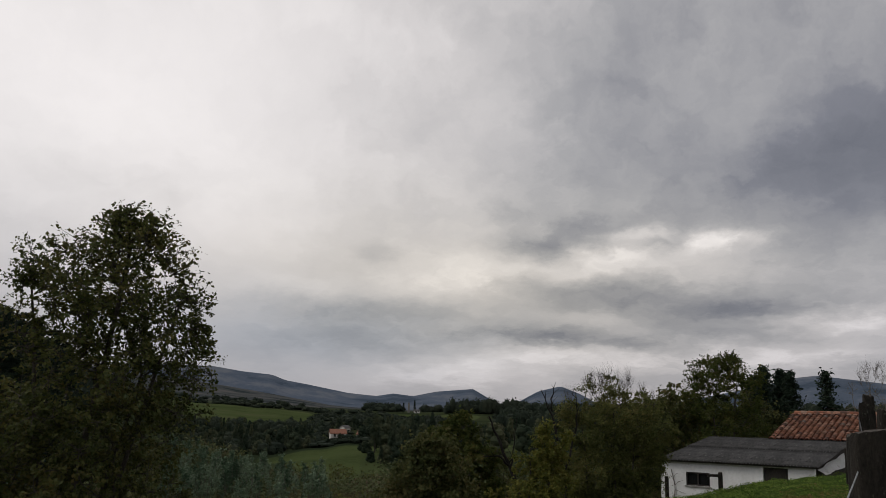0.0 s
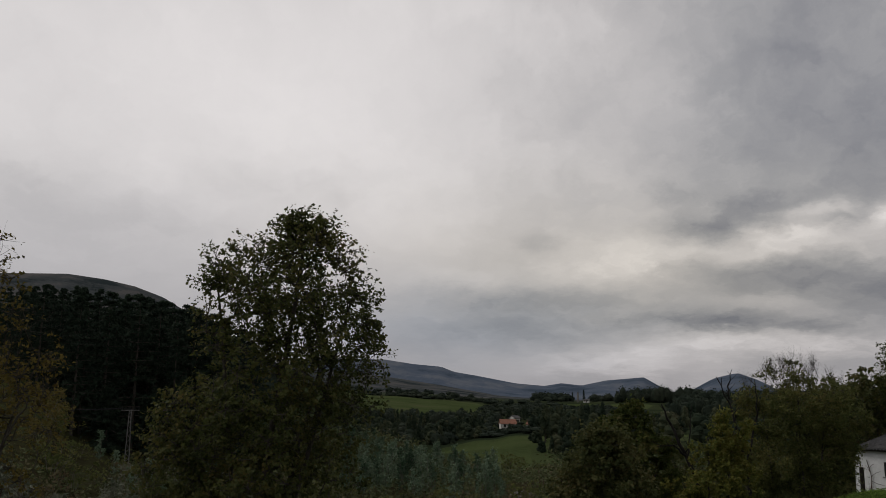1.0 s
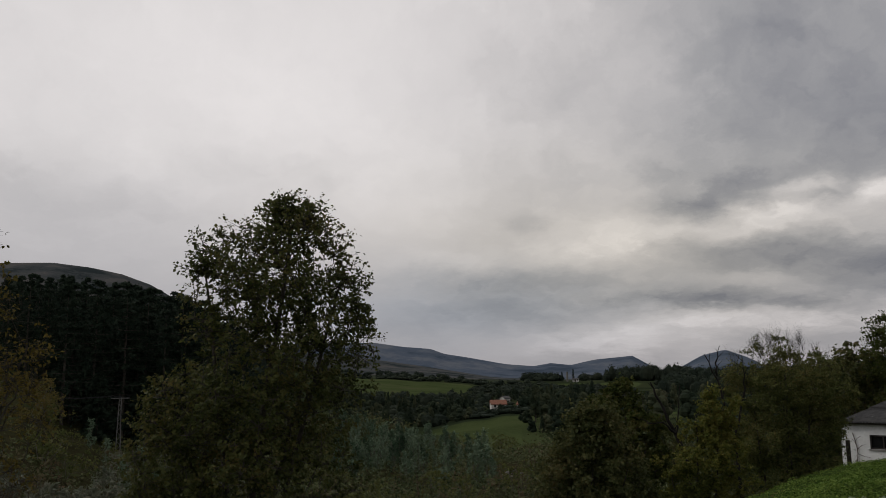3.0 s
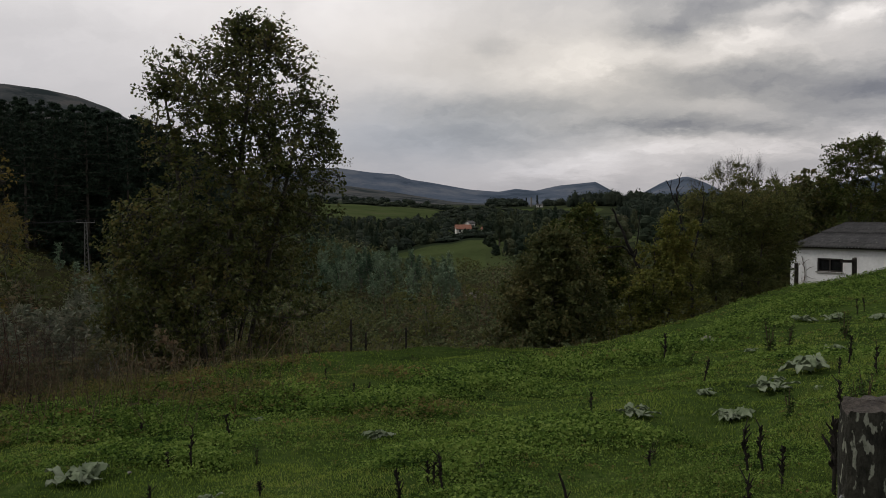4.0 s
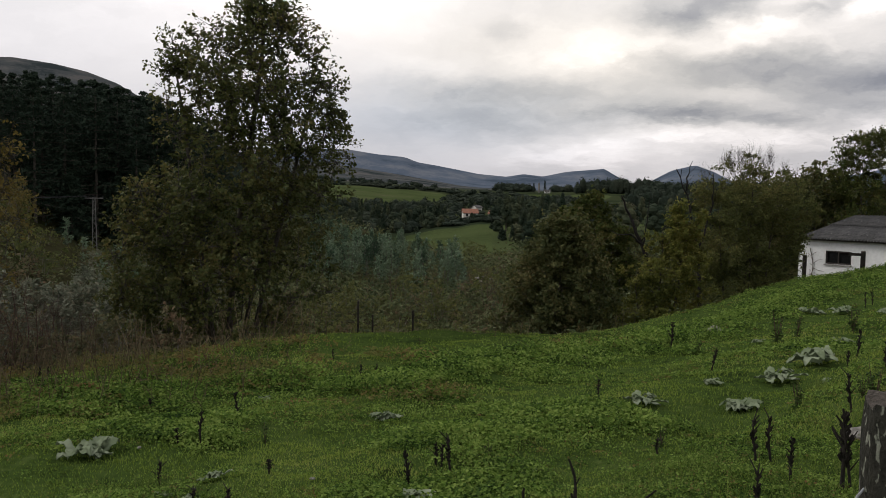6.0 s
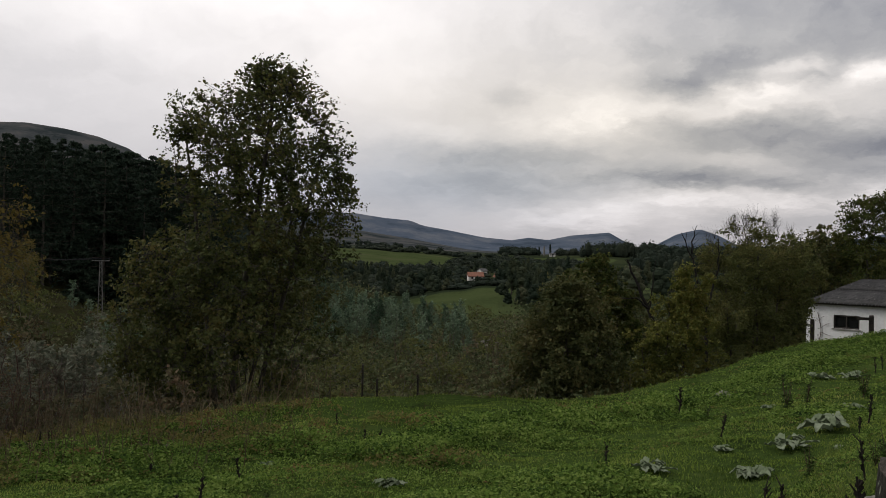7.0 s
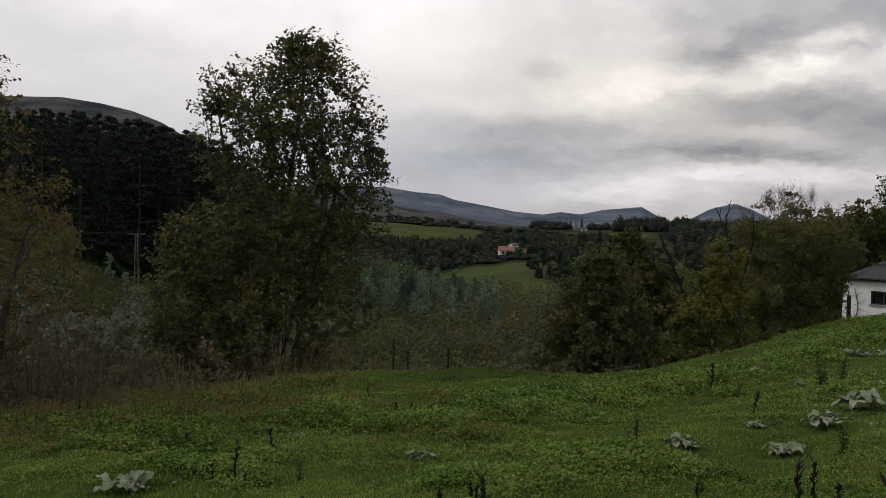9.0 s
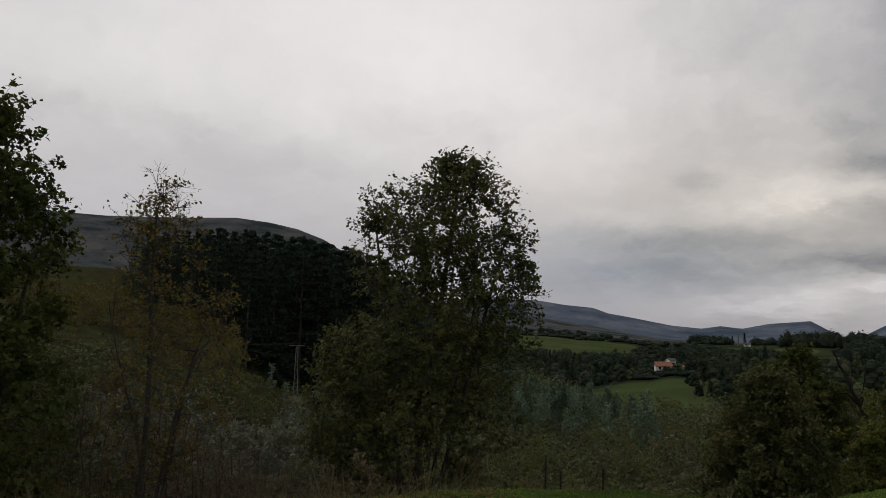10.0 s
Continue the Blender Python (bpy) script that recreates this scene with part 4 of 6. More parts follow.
def shrub(name, label, category, seed, h, w, mat, leaf_size, n, per, bare=0.0, slim=0.5, group="", bark=None, cone=0.75):
    return tree(name, label, category, 0, 60, 0, ((-0.2, 0, -w * 0.5, 0, h * 0.8), (0, 0.1, 0.1, w * 0.4, h * 0.9), (0.2, 0, w * 0.5, -0.1, h * 0.8), (0, -0.1, 0, -w * 0.5, h * 0.7)),
                profile(((0.05, w * 0.7), (h * 0.35, w), (h * 0.75, w * cone), (h, 0.15 * cone)), ((0.05, w * 0.7), (h * 0.35, w), (h * 0.75, w * cone), (h, 0.15 * cone)), w),
                seed, n, per, None, leaf_size, mat, bark or M_BARK_PALE, clump_r=0.36, thick=0.006, bare=bare, slim=slim, group=group, twigs=3, sides=3)


def scatter(templates, places, drop=0.1):
    for i, (a, r, s, t) in enumerate(places):
        (move_to(templates[i], a, r, drop, s, t) if i < len(templates) else put_copy(templates[i % len(templates)], a, r, drop, s, t))


sage = [shrub("sallow_bush", "grey-leaved sallow bush in the rough scrub", "bush", 60 + i, 1.9, 1.1, M_LEAF_SAGE, 0.17, 32, 40, 0.1, 0.35, "sallow bushes") for i in range(3)]
scatter(sage, [(a, r, q.uniform(1.0, 1.6), q.uniform(0, 360)) for a, r in ((-29.5, 24), (-27.6, 26), (-26, 28), (-24.2, 27), (-22.6, 29), (-28, 33), (-25, 36), (-22.5, 38), (-20.5, 32), (-31, 30), (-33, 27), (-21, 44), (-24, 46), (-27, 42), (-19, 48), (-30.5, 38), (-36, 30), (-23, 60), (-20, 64), (-17, 58))])
bramble = [shrub("bramble_bush", "low brown bramble and bracken clump", "bush", 70 + i, 1.3, 1.2, M_LEAF_BRAMBLE, 0.15, 20, 30, 0.15, 0.6, "bramble clumps") for i in range(4)]
scatter(bramble, [(q.uniform(-38, 16), 10 ** q.uniform(math.log10(27), math.log10(85)), q.uniform(0.6, 1.1), q.uniform(0, 360)) for _ in range(110)] + [(q.uniform(-30, -17), q.uniform(19.5, 25), q.uniform(0.6, 0.95), q.uniform(0, 360)) for _ in range(16)])
bare_shrub = [shrub("bare_shrub", "bare brown shrub with thin upright twigs", "bush", 80 + i, 2.6, 1.0, M_LEAF_BRAMBLE, 0.07, 60, 10, 0.9, 0.5, "bare shrubs", M_TWIG) for i in range(2)]
scatter(bare_shrub, [(-28.8, 20.5, 0.9, 0), (-26.4, 21.5, 0.7, 50), (-31, 21, 1.2, 100), (-35.5, 19.5, 1.1, 150), (-38, 20, 1.2, 10), (-24, 22, 0.6, 200), (-29.5, 30, 1.3, 240), (-22.3, 24, 0.6, 290), (-33, 24, 1.2, 300), (-27.6, 20.2, 0.8, 20), (-25.2, 20.8, 0.65, 110), (-23.4, 21.0, 0.55, 170), (-29.8, 22.5, 1.0, 230), (-26.0, 24.5, 0.8, 310), (-28.0, 28.0, 0.9, 75), (-24.6, 30, 0.8, 140), (-31.5, 26, 1.0, 15), (23.5, 41, 0.55, 0), (25.3, 40, 0.4, 60), (2.5, 55, 0.9, 0), (5.0, 62, 1.1, 40), (-4, 58, 0.9, 70), (1.0, 84, 0.9, 90), (3.4, 92, 1.0, 10), (4.6, 88, 1.0, 0)])
olive = [shrub("broom_bush", "olive green broom bush on the bank", "bush", 85 + i, 2.0, 1.4, M_LEAF_BROOM, 0.16, 30, 46, 0.0, 0.35, "broom bushes") for i in range(2)]
scatter(olive, [(q.uniform(-42, -26.5), q.uniform(57, 96), q.uniform(0.5, 1.3), q.uniform(0, 360)) for _ in range(64)])
gorse = [shrub("gorse_bush", "dull green gorse bush in the rough ground", "bush", 75 + i, 1.5, 1.3, M_LEAF_WILLOW, 0.16, 20, 30, 0.0, 0.5, "gorse bushes") for i in range(3)]
scatter(gorse, [(q.uniform(-34, 14), 10 ** q.uniform(math.log10(34), math.log10(175)), q.uniform(0.6, 1.5), q.uniform(0, 360)) for _ in range(110)] + [(q.uniform(-2.5, 4.5), q.uniform(146, 178), q.uniform(0.8, 1.6), q.uniform(0, 360)) for _ in range(16)])
euc = [shrub("eucalyptus_sapling", "young eucalyptus with blue-green leaves in the plantation", "tree", 90 + i, 3.1, 0.62, M_LEAF_EUC, 0.20, 34, 26, 0.0, 0.45, "eucalyptus saplings", None, 0.42) for i in range(3)]
places = []
while len(places) < 112:
    a, r = q.uniform(-9.5, 1.0), q.uniform(74, 142)
    if r > 78 + max(0, a + 6) * -2 and q.uniform() < 1.0 - 0.09 * max(0, a + 4) and r < 142 - 7 * max(0, a + 3.5):
        places.append((a, r, q.uniform(0.55, 1.35), q.uniform(0, 360)))
scatter(euc, places)
scatter([copy_thing(euc[0], Matrix())], [(a, r, q.uniform(0.6, 1.0), q.uniform(0, 360)) for a, r in ((-21, 52), (-22, 66), (-20, 72), (-24, 70), (-18.5, 68), (-23, 56), (-25, 78), (-18, 80))])

# ---- valley woods ----
def ball(n=2):
    """A unit sphere of quads, grown from a cube."""
    t = np.tan(np.linspace(-math.pi / 4, math.pi / 4, n + 1))
    V, F = [], []
    for axis in range(3):
        for sign in (-1, 1):
            base = len(V)
            for a in t:
                for b in t:
                    p = np.roll(np.array((sign, a * sign, b)), axis)
                    V.append(p / np.linalg.norm(p))
            F += [(base + i * (n + 1) + j, base + (i + 1) * (n + 1) + j, base + (i + 1) * (n + 1) + j + 1, base + i * (n + 1) + j + 1) for i in range(n) for j in range(n)]
    return np.array(V), np.array(F)


def lobes(rows, per, size, r, slim=0.8):
    """Lobes of a crown seen from afar: each an uneven dark mass under a skin of leaves. Rows: centre, radii."""
    bv, bf = ball()
    V, F, P, N = [], [], [], []
    for k, (c, rad) in enumerate(rows):
        c, rad = np.array(c, float), np.array(rad, float)
        dent = 0.80 * (1 + 0.16 * lumps(bv[:, 0] * 2 + bv[:, 2], bv[:, 1] * 2 - bv[:, 2], 0.8, k * 1.3))
        V.append(c + bv * rad * dent[:, None])
        F.append(bf + k * len(bv))
        u = r.normal(size=(per, 3))
        u[:, 2] = np.abs(u[:, 2]) * np.where(r.uniform(size=per) < 0.75, 1, -1)
        u /= np.linalg.norm(u, axis=1, keepdims=True)
        d = 0.93 * (1 + 0.22 * lumps(u[:, 0] * 2 + u[:, 2], u[:, 1] * 2 - u[:, 2], 0.45, k * 1.3)) + r.normal(size=per) * 0.06
        P.append(c + u * rad * d[:, None])
        N.append(u / rad * rad.mean() + np.array((0, 0, 0.25)))
    LV, LF = leaves(np.concatenate(P), size, r, 0.1, slim, 0.0, np.concatenate(N), 0.55)
    V, F = np.concatenate(V), np.concatenate(F)
    return np.concatenate((V, LV)), np.concatenate((F, LF + len(V)))


def valley_tree(label, seed, h, w, n, tall=False):
    """A broad-leaved tree of the valley: a trunk under a crown of many lobes."""
    r = rng(seed)
    t = thing("valley_tree", label, "tree", group="valley trees")
    part("trunk", raw_mesh("trunk", *tubes([((0, 0, -0.5), (0.1, 0, h * 0.35), 0.24, 0.16), ((0.1, 0, h * 0.35), (0.2, 0.1, h * 0.75), 0.16, 0.05)], 6), M_BARK, True), t)
    rows = []
    for k in range(n):
        f = (k + 0.5) / n
        reach = w * (1.05 - f) ** (0.9 if tall else 0.45) * 0.72
        a = k * 2.4 + r.uniform(-0.5, 0.5)
        d = reach * r.uniform(0.35, 1.0)
        s = (w * 0.34 + 0.25 * reach) * r.uniform(0.75, 1.2)
        rows.append(((d * math.cos(a), d * math.sin(a), h * (0.16 + 0.70 * f)), (s, s, s * (1.5 if tall else 0.85))))
    tagged(part("foliage", raw_mesh("foliage", *lobes(rows, 60, 0.46, r), M_LEAF_FAR), t), kind="stuff")
    return t


valley_trees = [valley_tree("dark broad-leaved tree in the valley woods", 100 + i, h, w, n, tall) for i, (h, w, n, tall) in enumerate(((9, 3.6, 12, False), (8, 4.0, 13, False), (11, 2.6, 12, True), (7, 3.4, 10, False), (10, 4.2, 14, False), (12, 2.2, 12, True)))]
places = []
for n, a0, a1, r0, r1, s0, s1 in ((60, -9.5, 0.3, 470, 540, 0.5, 0.75), (34, -9.5, -0.4, 285, 330, 0.5, 0.9), (44, -9.5, 0.0, 340, 460, 0.5, 0.95), (14, 3.6, 9, 275, 330, 0.6, 1.0), (42, 3.0, 10, 340, 560, 0.5, 1.0),
                              (30, 8, 20, 190, 380, 0.6, 1.05), (22, 12, 22, 380, 620, 0.6, 1.1), (12, 4.4, 6.6, 190, 262, 0.5, 0.9), (12, 0, 3.4, 485, 540, 0.4, 0.8)):
    for _ in range(n):
        a, r = q.uniform(a0, a1), q.uniform(r0, r1)
        if not (0.2 < a < 3.2 and 268 < r < 480) and not (-4.4 < a < 3.2 and r < 274):
            places.append((a, r, q.uniform(s0, s1), q.uniform(0, 360)))
places += [(a, r, s, q.uniform(0, 360)) for a, r, s in ((3.75, 228, 0.95), (4.5, 236, 0.85), (3.2, 230, 0.45), (4.9, 222, 0.65), (2.8, 240, 0.35), (3.5, 206, 0.35), (4.2, 200, 0.4), (-0.7, 282, 0.5), (0.6, 290, 0.4), (1.4, 296, 0.42), (2.2, 292, 0.5), (2.9, 288, 0.6), (-3.4, 262, 0.35), (-2.4, 268, 0.3), (0.1, 500, 0.8), (2.3, 505, 0.85), (2.9, 490, 0.7))]
scatter(valley_trees, places, 0.3)


def far_woods():
    """Woods and hedges too far to tell single trees: one mass of crowns with an uneven top."""
    near, away = [], []
    for n, a0, a1, r0, r1, h in ((130, -10, 0.0, 276, 470, 4.5), (90, -10, 0.6, 478, 540, 6), (30, 0.0, 3.4, 276, 330, 2.6), (20, 0.0, 3.4, 400, 520, 3), (60, 3.4, 12, 280, 600, 5), (70, -0.2, 4.6, 560, 800, 4.5), (60, 4.6, 9, 560, 690, 4.5), (70, 2.8, 5.4, 850, 930, 8), (20, 6.9, 8.2, 850, 930, 7), (150, 8.6, 14, 800, 900, 14), (110, 14, 20, 820, 960, 11),
                               (60, -13, -1.0, 845, 1000, 6), (44, -9, 0.5, 815, 835, 4), (160, 12, 24, 520, 800, 12), (110, 20, 38, 300, 600, 10), (100, -30, -13, 180, 420, 12)):
        for _ in range(n):
            a, r = q.uniform(a0, a1), q.uniform(r0, r1)
            x, y = spot(a, r)
            tall = h * q.uniform(0.45, 1.2)
            wide = (4.6 if r > 560 else 2.8) * q.uniform(0.7, 1.3)
            (away if r > 560 else near).append(((x, y, gz(x, y) + tall * 0.42), (wide, wide, tall * 0.55)))
            if q.uniform() < 0.6:
                (away if r > 560 else near).append(((x + q.normal() * wide * 0.8, y + q.normal() * wide * 0.8, gz(x, y) + tall * 0.3), (wide * 0.7, wide * 0.7, tall * 0.42)))
    for rows, per, size in ((near, 85, 0.52), (away, 55, 1.3)):
        tagged(new("far_woods", raw_mesh("far_woods", *lobes(rows, per, size, q), M_LEAF_RIDGE)), "distant dark woods and hedges along the fields", "woods", kind="stuff")


far_woods()


def rough_scrub():
    """Low bramble, fern and heath that covers the slope between the bushes."""
    r = rng(17)
    n, k = 11000, 9
    a = r.uniform(-40, 22, n)
    d = 24 * (190 / 24) ** r.uniform(0, 1, n)
    x, y = d * np.sin(np.radians(a)), d * np.cos(np.radians(a))
    keep = (d > np.interp(a, CREST_AZ, CREST_R) + 2.0) & ~((a < -24) & (d > 55)) & ~((a > 20) & (d > 38) & (d < 56)) & ~((a > -4.5) & (a < 4) & (d > 148)) & ~((a > 0.6) & (a < 3.2) & (d > 66) & (d < 106))
    x, y, d = x[keep], y[keep], d[keep]
    s = 0.25 + 0.006 * d
    px, py = x[:, None] + r.normal(size=(len(x), k)) * s[:, None], y[:, None] + r.normal(size=(len(x), k)) * s[:, None]
    pz = ground_z(x, y)[:, None] + np.abs(r.normal(size=(len(x), k))) * s[:, None] * 0.8
    V, F = leaves(np.stack((px, py, pz), -1).reshape(-1, 3), np.repeat(0.085 + 0.0034 * d, k)[:, None], r, 0.3, 0.6)
    tagged(new("rough_scrub", raw_mesh("rough_scrub", V, F, M_LEAF_SCRUB)), "low mixed scrub of bramble fern and heath", "scrub", kind="stuff")


rough_scrub()


# ---- farm shed, tiled barn and far houses ----
def box(bm, lo, hi, bevel=0.0):
    v = [bm.verts.new((x, y, z)) for z in (lo[2], hi[2]) for y in (lo[1], hi[1]) for x in (lo[0], hi[0])]
    fs = [bm.faces.new([v[i] for i in f]) for f in ((0, 2, 3, 1), (4, 5, 7, 6), (0, 1, 5, 4), (1, 3, 7, 5), (3, 2, 6, 7), (2, 0, 4, 6))]
    if bevel:
        es = {e for f in fs for e in f.edges}
        bmesh.ops.bevel(bm, geom=list(es), offset=bevel, segments=1, affect="EDGES")
    return bm


def block(lo, hi, bevel=0.0):
    return box(bmesh.new(), lo, hi, bevel)


def prism(outline, y0, y1):
    """A solid with the outline (x, z) from y0 to y1."""
    bm = bmesh.new()
    a = [bm.verts.new((x, y0, z)) for x, z in outline]
    b = [bm.verts.new((x, y1, z)) for x, z in outline]
    bm.faces.new(a), bm.faces.new(b[::-1])
    for i in range(len(a)):
        j = (i + 1) % len(a)
        bm.faces.new((a[i], b[i], b[j], a[j]))
    bmesh.ops.recalc_face_normals(bm, faces=bm.faces)
    return bm


def wavy_sheet(width, length, rise, waves, amp=0.028, per=8, thick=0.008):
    """One corrugated sheet: waves across x, sloping up along y."""
    n = waves * per + 1
    V, F = [], []
    for k, (y, z) in enumerate(((0.0, 0.0), (length, rise))):
        for s in (0, 1):
            for i in range(n):
                V.append((width * i / (n - 1), y, z + amp * math.sin(2 * math.pi * i / per) - s * thick))
    for i in range(n - 1):
        F += [(i, i + 1, 2 * n + i + 1, 2 * n + i), (n + i + 1, n + i, 3 * n + i, 3 * n + i + 1), (i + 1, i, n + i, n + i + 1), (2 * n + i, 2 * n + i + 1, 3 * n + i + 1, 3 * n + i)]
    return raw_mesh("sheet", V, F, M_CORRUGATED, True)


def farm_shed():
    base, eave, rear = -3.4, -0.50, 0.40
    L, D = 7.2, 7.1
    t = thing("farm_shed", "low whitewashed shed with a dark corrugated lean-to roof", "shed", (16.95, 40.55, 0.0), -45)
    wall = 0.22
    # front wall as pieces round the window and the doorway
    wx0, wx1, wz0, wz1 = 1.28, 2.45, eave - 1.15, eave - 0.52
    dx0, dx1 = 4.95, 6.05
    for lo, hi in (((0, 0, base), (wx0, wall, eave)), ((wx0, 0, base), (wx1, wall, wz0)), ((wx0, 0, wz1), (wx1, wall, eave)),
                   ((wx1, 0, base), (dx0, wall, eave)), ((dx0, 0, eave - 0.12), (dx1, wall, eave)), ((dx1, 0, base), (L, wall, eave))):
        part("wall", block(lo, hi), t, mat=M_WHITEWASH)
    for x0 in (0.0, L - wall):
        bm = bmesh.new()
        ys = (wall, D)
        vs = [bm.verts.new((x, y, z)) for x in (x0, x0 + wall) for y, z in ((ys[0], base), (ys[1], base), (ys[1], rear), (ys[0], eave))]
        for f in ((0, 3, 2, 1), (4, 5, 6, 7), (0, 4, 7, 3), (1, 2, 6, 5), (3, 7, 6, 2), (0, 1, 5, 4)):
            bm.faces.new([vs[i] for i in f])
        bmesh.ops.recalc_face_normals(bm, faces=bm.faces)
        # the right end wall is coloured dark in place of the open bay's shade
        part("wall", bm, t, "" if x0 == 0.0 else "end wall coloured dark for the shaded open bay", M_WHITEWASH if x0 == 0.0 else M_DARKWOOD_AND_SHADE)
    part("wall", block((wall, D - wall, base), (L - wall, D, rear - 0.02)), t, mat=M_WHITEWASH)
    # window: frame, mullion, panes
    win = part("window", block((wx0, 0.10, wz0), (wx1, 0.13, wz1)), t, "dark barred window", M_GLASS)
    for lo, hi in (((wx0, 0.03, wz0), (wx1, 0.09, wz0 + 0.06)), ((wx0, 0.03, wz1 - 0.06), (wx1, 0.09, wz1)), ((wx0, 0.03, wz0 + 0.06), (wx0 + 0.06, 0.09, wz1 - 0.06)),
                   ((wx1 - 0.06, 0.03, wz0 + 0.06), (wx1, 0.09, wz1 - 0.06)), ((wx0 + 0.55, 0.03, wz0 + 0.06), (wx0 + 0.60, 0.09, wz1 - 0.06))):
        part("window_frame", block(lo, hi), win, mat=M_DARKWOOD_AND_SHADE)
    part("window_sill", block((wx0 - 0.06, -0.06, wz0 - 0.06), (wx1 + 0.06, 0.10, wz0 - 0.002)), win, mat=M_CONCRETE)
    door = part("door", block((dx0 + 0.03, 0.09, base + 0.3), (dx1 - 0.03, 0.14, eave - 0.13)), t, "dark weathered plank door", M_DARKWOOD_AND_SHADE)
    for i in range(6):
        x = dx0 + 0.05 + i * 0.185
        part("plank", block((x, 0.06, base + 0.3), (x + 0.17, 0.088, eave - 0.15)), door, mat=M_DARKWOOD_AND_SHADE)
    # roof sheets in two courses
    over, n = 0.30, 9
    w = (L + 0.25) / n
    slope = (rear - eave) / D
    lower, upper = wavy_sheet(w + 0.04, 4.2, 4.2 * slope, 6), wavy_sheet(w + 0.04, 3.7, 3.7 * slope, 6)
    for i in range(n):
        a = part("roof_sheet", lower, t)
        a.location = (-0.03 + i * w, -over, eave + 0.07 - over * slope + (i % 2) * 0.012)
        b = part("roof_sheet", upper, t)
        b.location = (-0.03 + i * w, -over + 4.0, eave + 0.10 + (4.0 - over) * slope + (i % 2) * 0.012)
    part("eave_board", block((-0.02, -0.22, eave - 0.05), (L + 0.20, -0.17, eave + 0.02)), t, mat=M_DARKWOOD_AND_SHADE)
    # lean-to awning at the end: a sagging white sheet over a dark slab, the opening's shade as colour
    bm = bmesh.new()
    g0 = [[bm.verts.new((L + 0.02 + 0.35 * j / 3 + 0.03 * math.sin(i * 1.7 + j), 0.4 + i * 0.95, eave - 0.12 + i * 0.10 - 0.42 * (j / 3) * (0.5 + 0.12 * i) - 0.04 * math.sin(i * 2.1))) for j in range(4)] for i in range(7)]
    for i in range(6):
        for j in range(3):
            bm.faces.new((g0[i][j], g0[i + 1][j], g0[i + 1][j + 1], g0[i][j + 1]))
    bmesh.ops.solidify(bm, geom=bm.faces[:], thickness=0.01)
    part("tarpaulin", bm, t, "sagging white tarpaulin", M_WHITEWASH)
    # a solid slab, dark in place of the shade inside the bay
    part("side_opening", block((L + 0.01, 0.5, base), (L + 0.05, 6.6, eave - 0.75)), t, "dark slab for the shade in the open side bay", M_DARKWOOD_AND_SHADE)
    return t


def tile_mesh():
    """A half-barrel clay tile, tapered, lying along y."""
    V, F, n = [], [], 6
    for k, (y, r) in enumerate(((0.0, 0.15), (0.50, 0.12))):
        for i in range(n + 1):
            a = math.pi * i / n
            V.append((r * math.cos(a), y, r * math.sin(a) * 0.8))
    for i in range(n):
        F.append((i, i + 1, n + 2 + i, n + 1 + i))
    return np.array(V), np.array(F)


